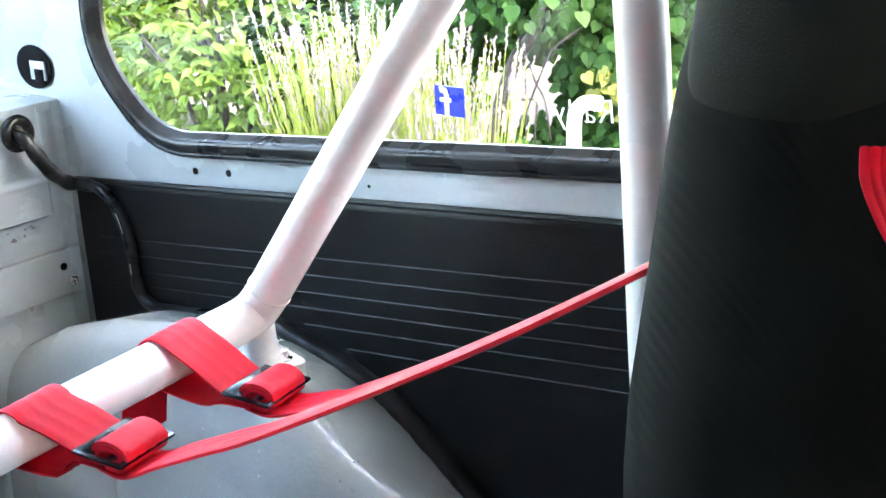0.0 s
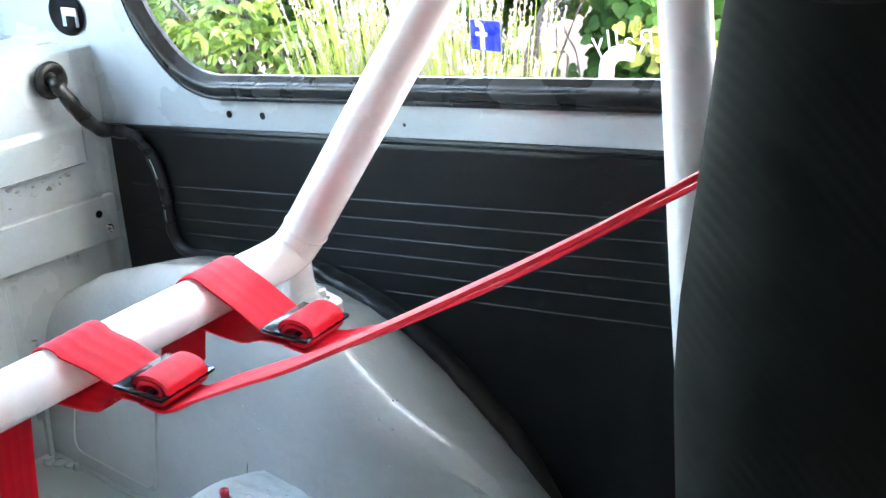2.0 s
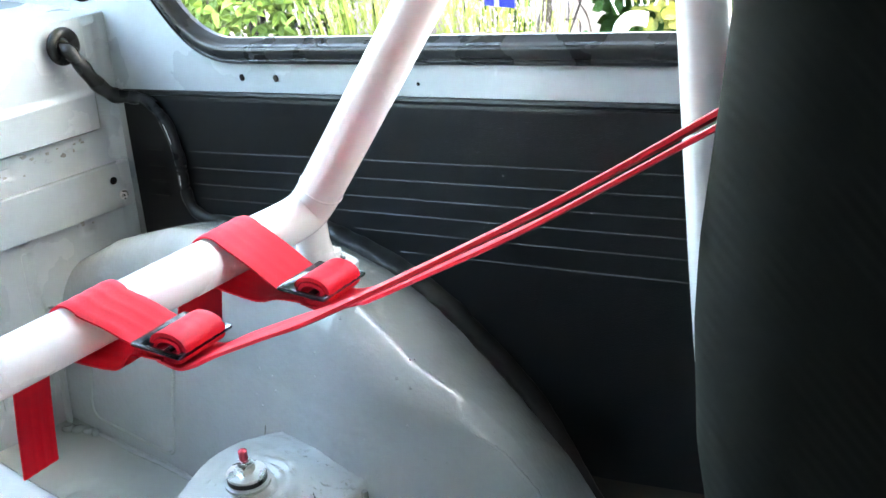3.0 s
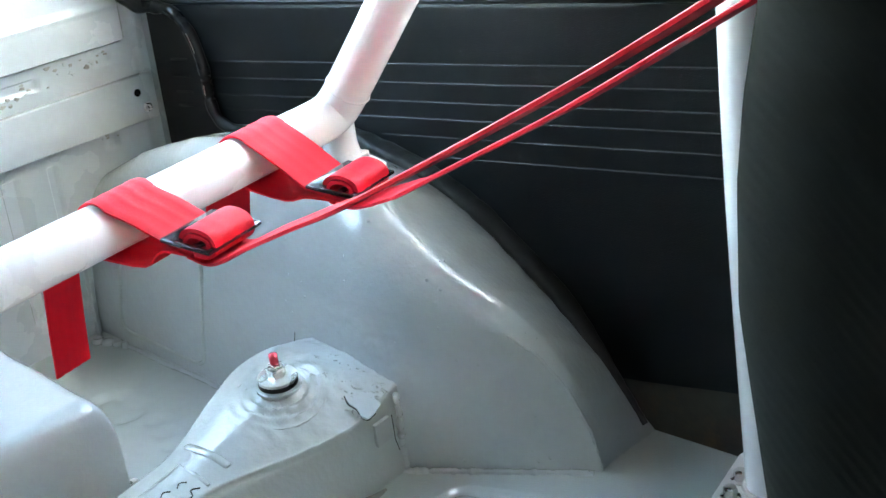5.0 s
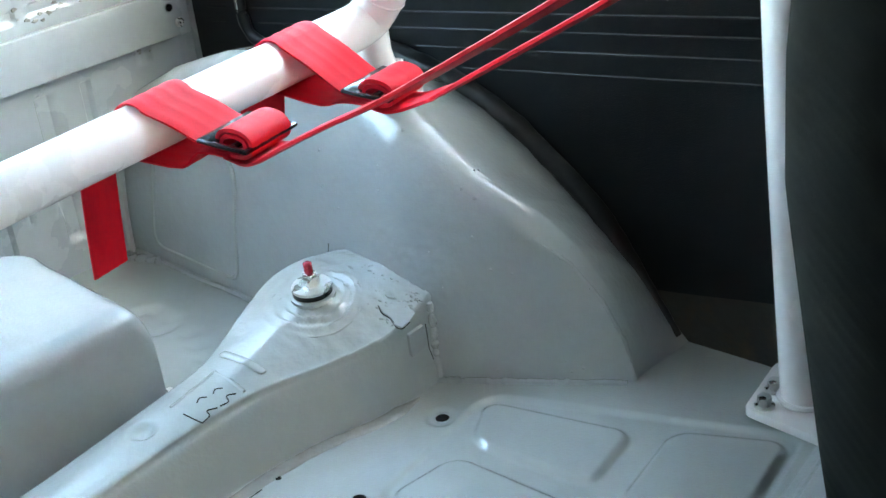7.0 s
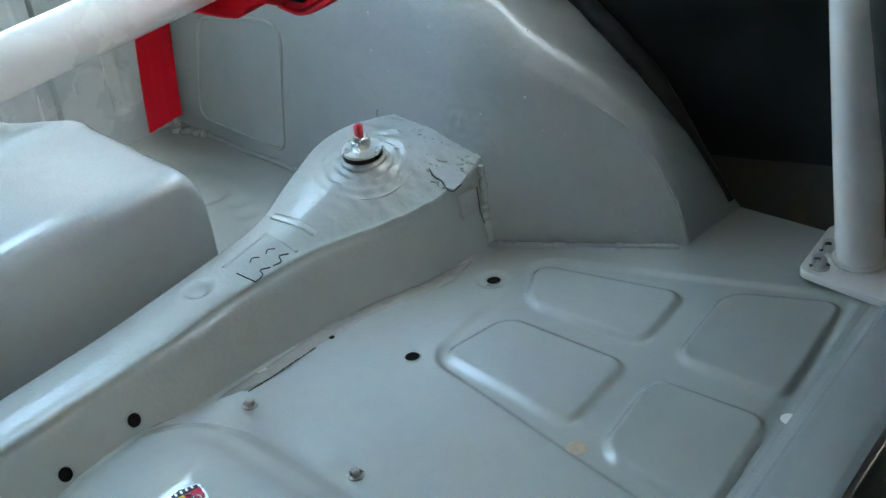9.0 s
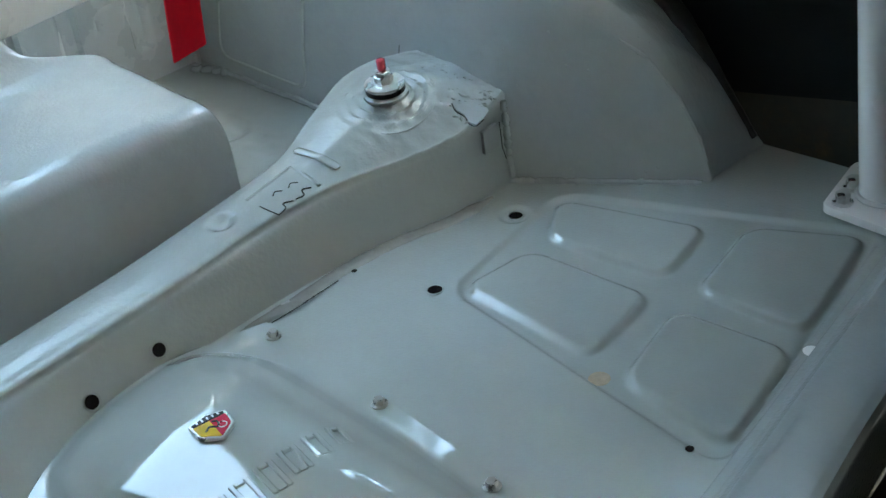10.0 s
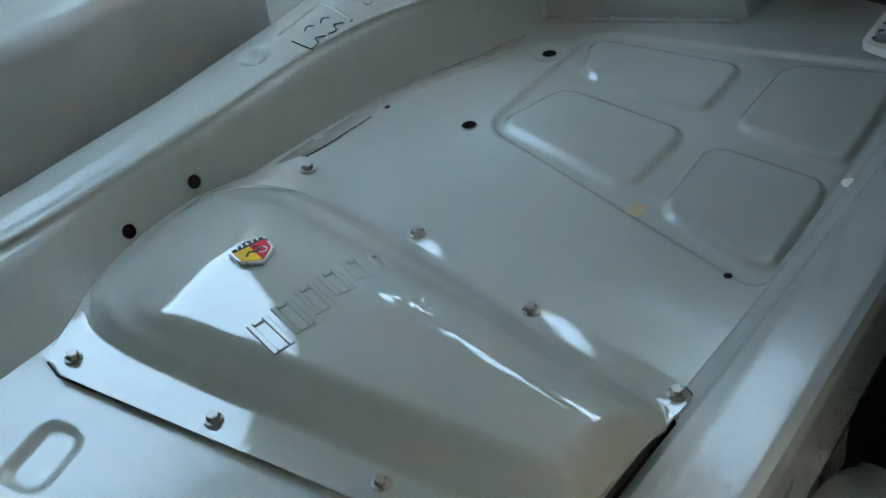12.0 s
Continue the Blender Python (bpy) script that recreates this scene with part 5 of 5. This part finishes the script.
HEART = [(0.0, 0.0, 0.0), (-0.10, 0.20, 0.02), (0.02, 0.42, 0.05), (0.26, 0.50, 0.06), (0.52, 0.40, 0.04), (0.78, 0.20, -0.02), (1.0, 0.0, -0.12)]


def heart_leaf(bm, at, tip, face, length):
    """A broad heart-shaped leaf, folded a little along its midrib."""
    d = tip.normalized()
    s = d.cross(face).normalized()
    n = s.cross(d)
    rib = [bm.verts.new(at + d * (a * length) + n * (c * length)) for a, c in ((0.0, 0.0), (0.26, 0.0), (0.52, -0.01), (1.0, -0.12))]
    for k in (1, -1):
        e = [bm.verts.new(at + d * (a * length) + s * (b * k * length) + n * (c * length)) for a, b, c in HEART[1:6]]
        for f in ((rib[0], e[0], e[1]), (rib[0], e[1], e[2], rib[1]), (rib[1], e[2], e[3], rib[2]), (rib[2], e[3], e[4], rib[3])):
            bm.faces.new(f if k == 1 else f[::-1])


def leafy(rng, n, place, length, bm):
    """Hanging leaves whose faces turn outwards, towards the light."""
    for _ in range(n):
        p = place()
        if p is None:
            continue
        tip = Vector((rng.uniform(-0.7, 0.7), rng.uniform(-0.5, 0.2), rng.uniform(-1.0, -0.1)))
        face = Vector((rng.uniform(-0.3, 1.0), rng.uniform(-1.2, -0.2), rng.uniform(0.0, 1.0)))
        heart_leaf(bm, p, tip, face, length * rng.uniform(0.6, 1.15))


def climber(name, label, at, n, rng, place, length, material, stems):
    t = thing(name, (at[0], at[1], GZ), label, "climbing plant")
    o = Vector((at[0], at[1], GZ))
    bm = bmesh.new()
    leafy(rng, n, lambda: (lambda q: q and Vector(q) - o)(place(rng)), length, bm)
    part("foliage", bm, material, t, smooth=False)
    for run in stems:
        part("stem", sweep_bm(spline([Vector(q) - o for q in run], 6), circle(0.005, 6), up=(1, 0.2, 0)), BARK, t)
    return t


def curtain(rng):
    x, y, z = rng.uniform(-1.36, -0.6), rng.uniform(1.98, 2.5), rng.uniform(-0.38, 0.5)
    y += 0.10 * noise.noise((x * 5, z * 5, 3))
    open_to = -1.21 - 0.70 * (y - 2.1) + 0.07 * noise.noise((z * 9, 1, 8))
    if x < open_to and -0.06 < z < 0.17:
        return None
    return (x, y, z)


def overhang(rng):
    x, y = rng.uniform(-1.75, -1.02), rng.uniform(1.9, 2.45)
    low = 0.17 + 0.05 * noise.noise((x * 9, 4, 1)) + (0.05 if x > -1.4 else -0.10 * smooth(-1.42, -1.6, x)) - 0.16 * (y - 2.0)
    return (x, y, low + 0.6 * rng.random() ** 1.3)


climber("climber", "broad-leaved green climbing plant beside the path", (-0.8, 2.2), 7000, random.Random(9), curtain, 0.039, LEAF_C, [[(-1.0, 2.25, GZ), (-0.98, 2.2, 0.0), (-1.05, 2.22, 0.4)], [(-0.7, 2.25, GZ), (-0.72, 2.2, 0.1), (-0.66, 2.22, 0.6)]])
climber("climber", "climbing plant with yellowing heart-shaped leaves", (-0.82, 1.98), 60, random.Random(12), lambda r: (r.uniform(-1.06, -0.7), r.uniform(1.92, 1.99), r.gauss(0.09, 0.035)), 0.038, LEAF_Y, [[(-0.8, 1.98, GZ), (-0.82, 1.97, -0.1), (-0.86, 1.97, 0.1)]])

tr = thing("tree", (-1.42, 2.0, GZ), "slender tree with a grey-brown leaning trunk and ivy-like leaves", "tree")
part("trunk", sweep_bm(spline([(0, 0, 0), (0.05, 0, 0.31), (0.114, 0, 0.492), (0.15, 0.0, 0.56), (0.2, 0, 0.621), (0.25, 0.02, 0.78), (0.3, 0.05, 1.2)], 6), lambda q: [(a * (1 + 0.14 * noise.noise((q * 9, i, 0))), b) for i, (a, b) in enumerate(circle(0.021 * (1 - 0.3 * q), 12))], up=(1, 0, 0)), TRUNK, tr)
part("limb", sweep_bm(spline([(0.01, 0.05, 0), (0.055, 0.06, 0.42), (0.15, 0.06, 0.64), (0.18, 0.06, 0.75), (0.15, 0.06, 1.2)], 6), lambda q: circle(0.019 * (1 - 0.4 * q), 10), up=(1, 0, 0)), BARK, tr)
bmc = bmesh.new()
rt = random.Random(31)
leafy(rt, 3400, lambda: Vector(overhang(rt)) - Vector((-1.42, 2.0, GZ)), 0.041, bmc)
part("crown", bmc, LEAF_C, tr, smooth=False)

vn = thing("bare_vine", (-1.23, 1.95, GZ), "dark bare vine stems crossing before the path", "vine")
for run in ([(-0.01, 0, 0), (-0.003, 0, 0.37), (0.016, 0, 0.423), (0.054, 0, 0.505), (0.095, 0, 0.58), (0.139, 0, 0.617), (0.2, 0.02, 0.66)], [(0.012, 0, 0.6), (0.027, 0, 0.553), (0.05, 0, 0.50), (0.075, 0, 0.458), (0.09, 0, 0.36)], [(0.012, 0.004, 0.6), (0.013, 0.004, 0.5), (0.012, 0.004, 0.38), (0.0, 0.004, 0.2)], [(0.0, 0, 0.455), (0.046, 0, 0.455), (0.044, 0, 0.40), (0.038, 0, 0.3)]):
    part("stem", sweep_bm(spline(run, 5), lambda q: circle(0.0028 + 0.0008 * math.sin(q * 31), 6), up=(0, 1, 0)), VINE, vn)


def lavender(centre, n, spread, height, seed):
    rng = random.Random(seed)
    t = thing("lavender", (centre[0], centre[1], GZ), "flowering lavender clump with pale purple tips and yellow-green stems", "lavender", "lavender in the flower bed")
    bs, bf = bmesh.new(), bmesh.new()

    def blade(run, w):
        for side in (Vector((1, 0, 0)), Vector((0, 1, 0))):
            q = [bs.verts.new(p + side * k * w) for p in run for k in (-1, 1)]
            for i in range(0, len(q) - 2, 2):
                bs.faces.new((q[i], q[i + 1], q[i + 3], q[i + 2]))

    for _ in range(n):
        a, r = rng.uniform(0, 6.283), spread * math.sqrt(rng.random())
        h = height * rng.uniform(0.72, 1.08)
        out = Vector((math.cos(a), math.sin(a), 0)) * r
        base, tip = out * 0.35, out * (0.55 + 0.75 * h) + Vector((rng.uniform(-1, 1), rng.uniform(-1, 1), 0)) * 0.03 + Vector((0, 0, h))
        mid = base * 0.5 + tip * 0.5 + Vector((0, 0, h * 0.05))
        blade((base, mid, tip), 0.0011)
        ax = (tip - mid).normalized()
        sp = rng.uniform(0.035, 0.07)
        for k in range(10):
            p = tip - ax * sp * (k / 9) + Vector((rng.uniform(-1, 1), rng.uniform(-1, 1), rng.uniform(-1, 1))) * 0.0032
            rr = 0.0031 * rng.uniform(0.6, 1.15)
            vv = [bf.verts.new(p + Vector(o) * rr) for o in ((1, 0, 0), (-0.5, 0.87, 0), (-0.5, -0.87, 0), (0, 0, 1.7), (0, 0, -1.2))]
            for i, j in ((0, 1), (1, 2), (2, 0)):
                bf.faces.new((vv[i], vv[j], vv[3]))
                bf.faces.new((vv[j], vv[i], vv[4]))
    # the leafy tuft at the foot
    for _ in range(n * 4):
        a, r = rng.uniform(0, 6.283), spread * math.sqrt(rng.random())
        h = height * rng.uniform(0.35, 0.68)
        out = Vector((math.cos(a), math.sin(a), 0)) * r
        tip = out * 1.05 + Vector((rng.uniform(-1, 1), rng.uniform(-1, 1), 0)) * 0.05 + Vector((0, 0, h))
        blade((out * 0.6, out * 0.8 + Vector((0, 0, h * 0.55)), tip), 0.0014)
    part("stems", bs, STEM_G, t)
    part("flower_spikes", bf, FLOWER, t)
    return t


lavender((-1.42, 1.52), 290, 0.22, 0.70, 1)
lavender((-1.20, 1.50), 200, 0.18, 0.68, 4)
lavender((-1.03, 1.46), 150, 0.15, 0.66, 5)

pot = thing("white_post", (-0.898, 1.7, GZ), "white painted bent garden post beside the climber", "post")
part("post", sweep_bm(spline([(0, 0, 0), (0.002, 0, 0.3), (0.003, 0, 0.48), (0.018, 0, 0.522), (0.045, 0, 0.535), (0.07, 0.01, 0.532)], 6), circle(0.017, 14), up=(0, 1, 0)), WHITE_OUT, pot)
tagged(part("garden_wall", box_bm(9, 0.2, 1.6, (-2.5, 5.2, GZ + 0.8), 0.02), PALE), "pale sunlit garden wall", "wall", kind="structure")
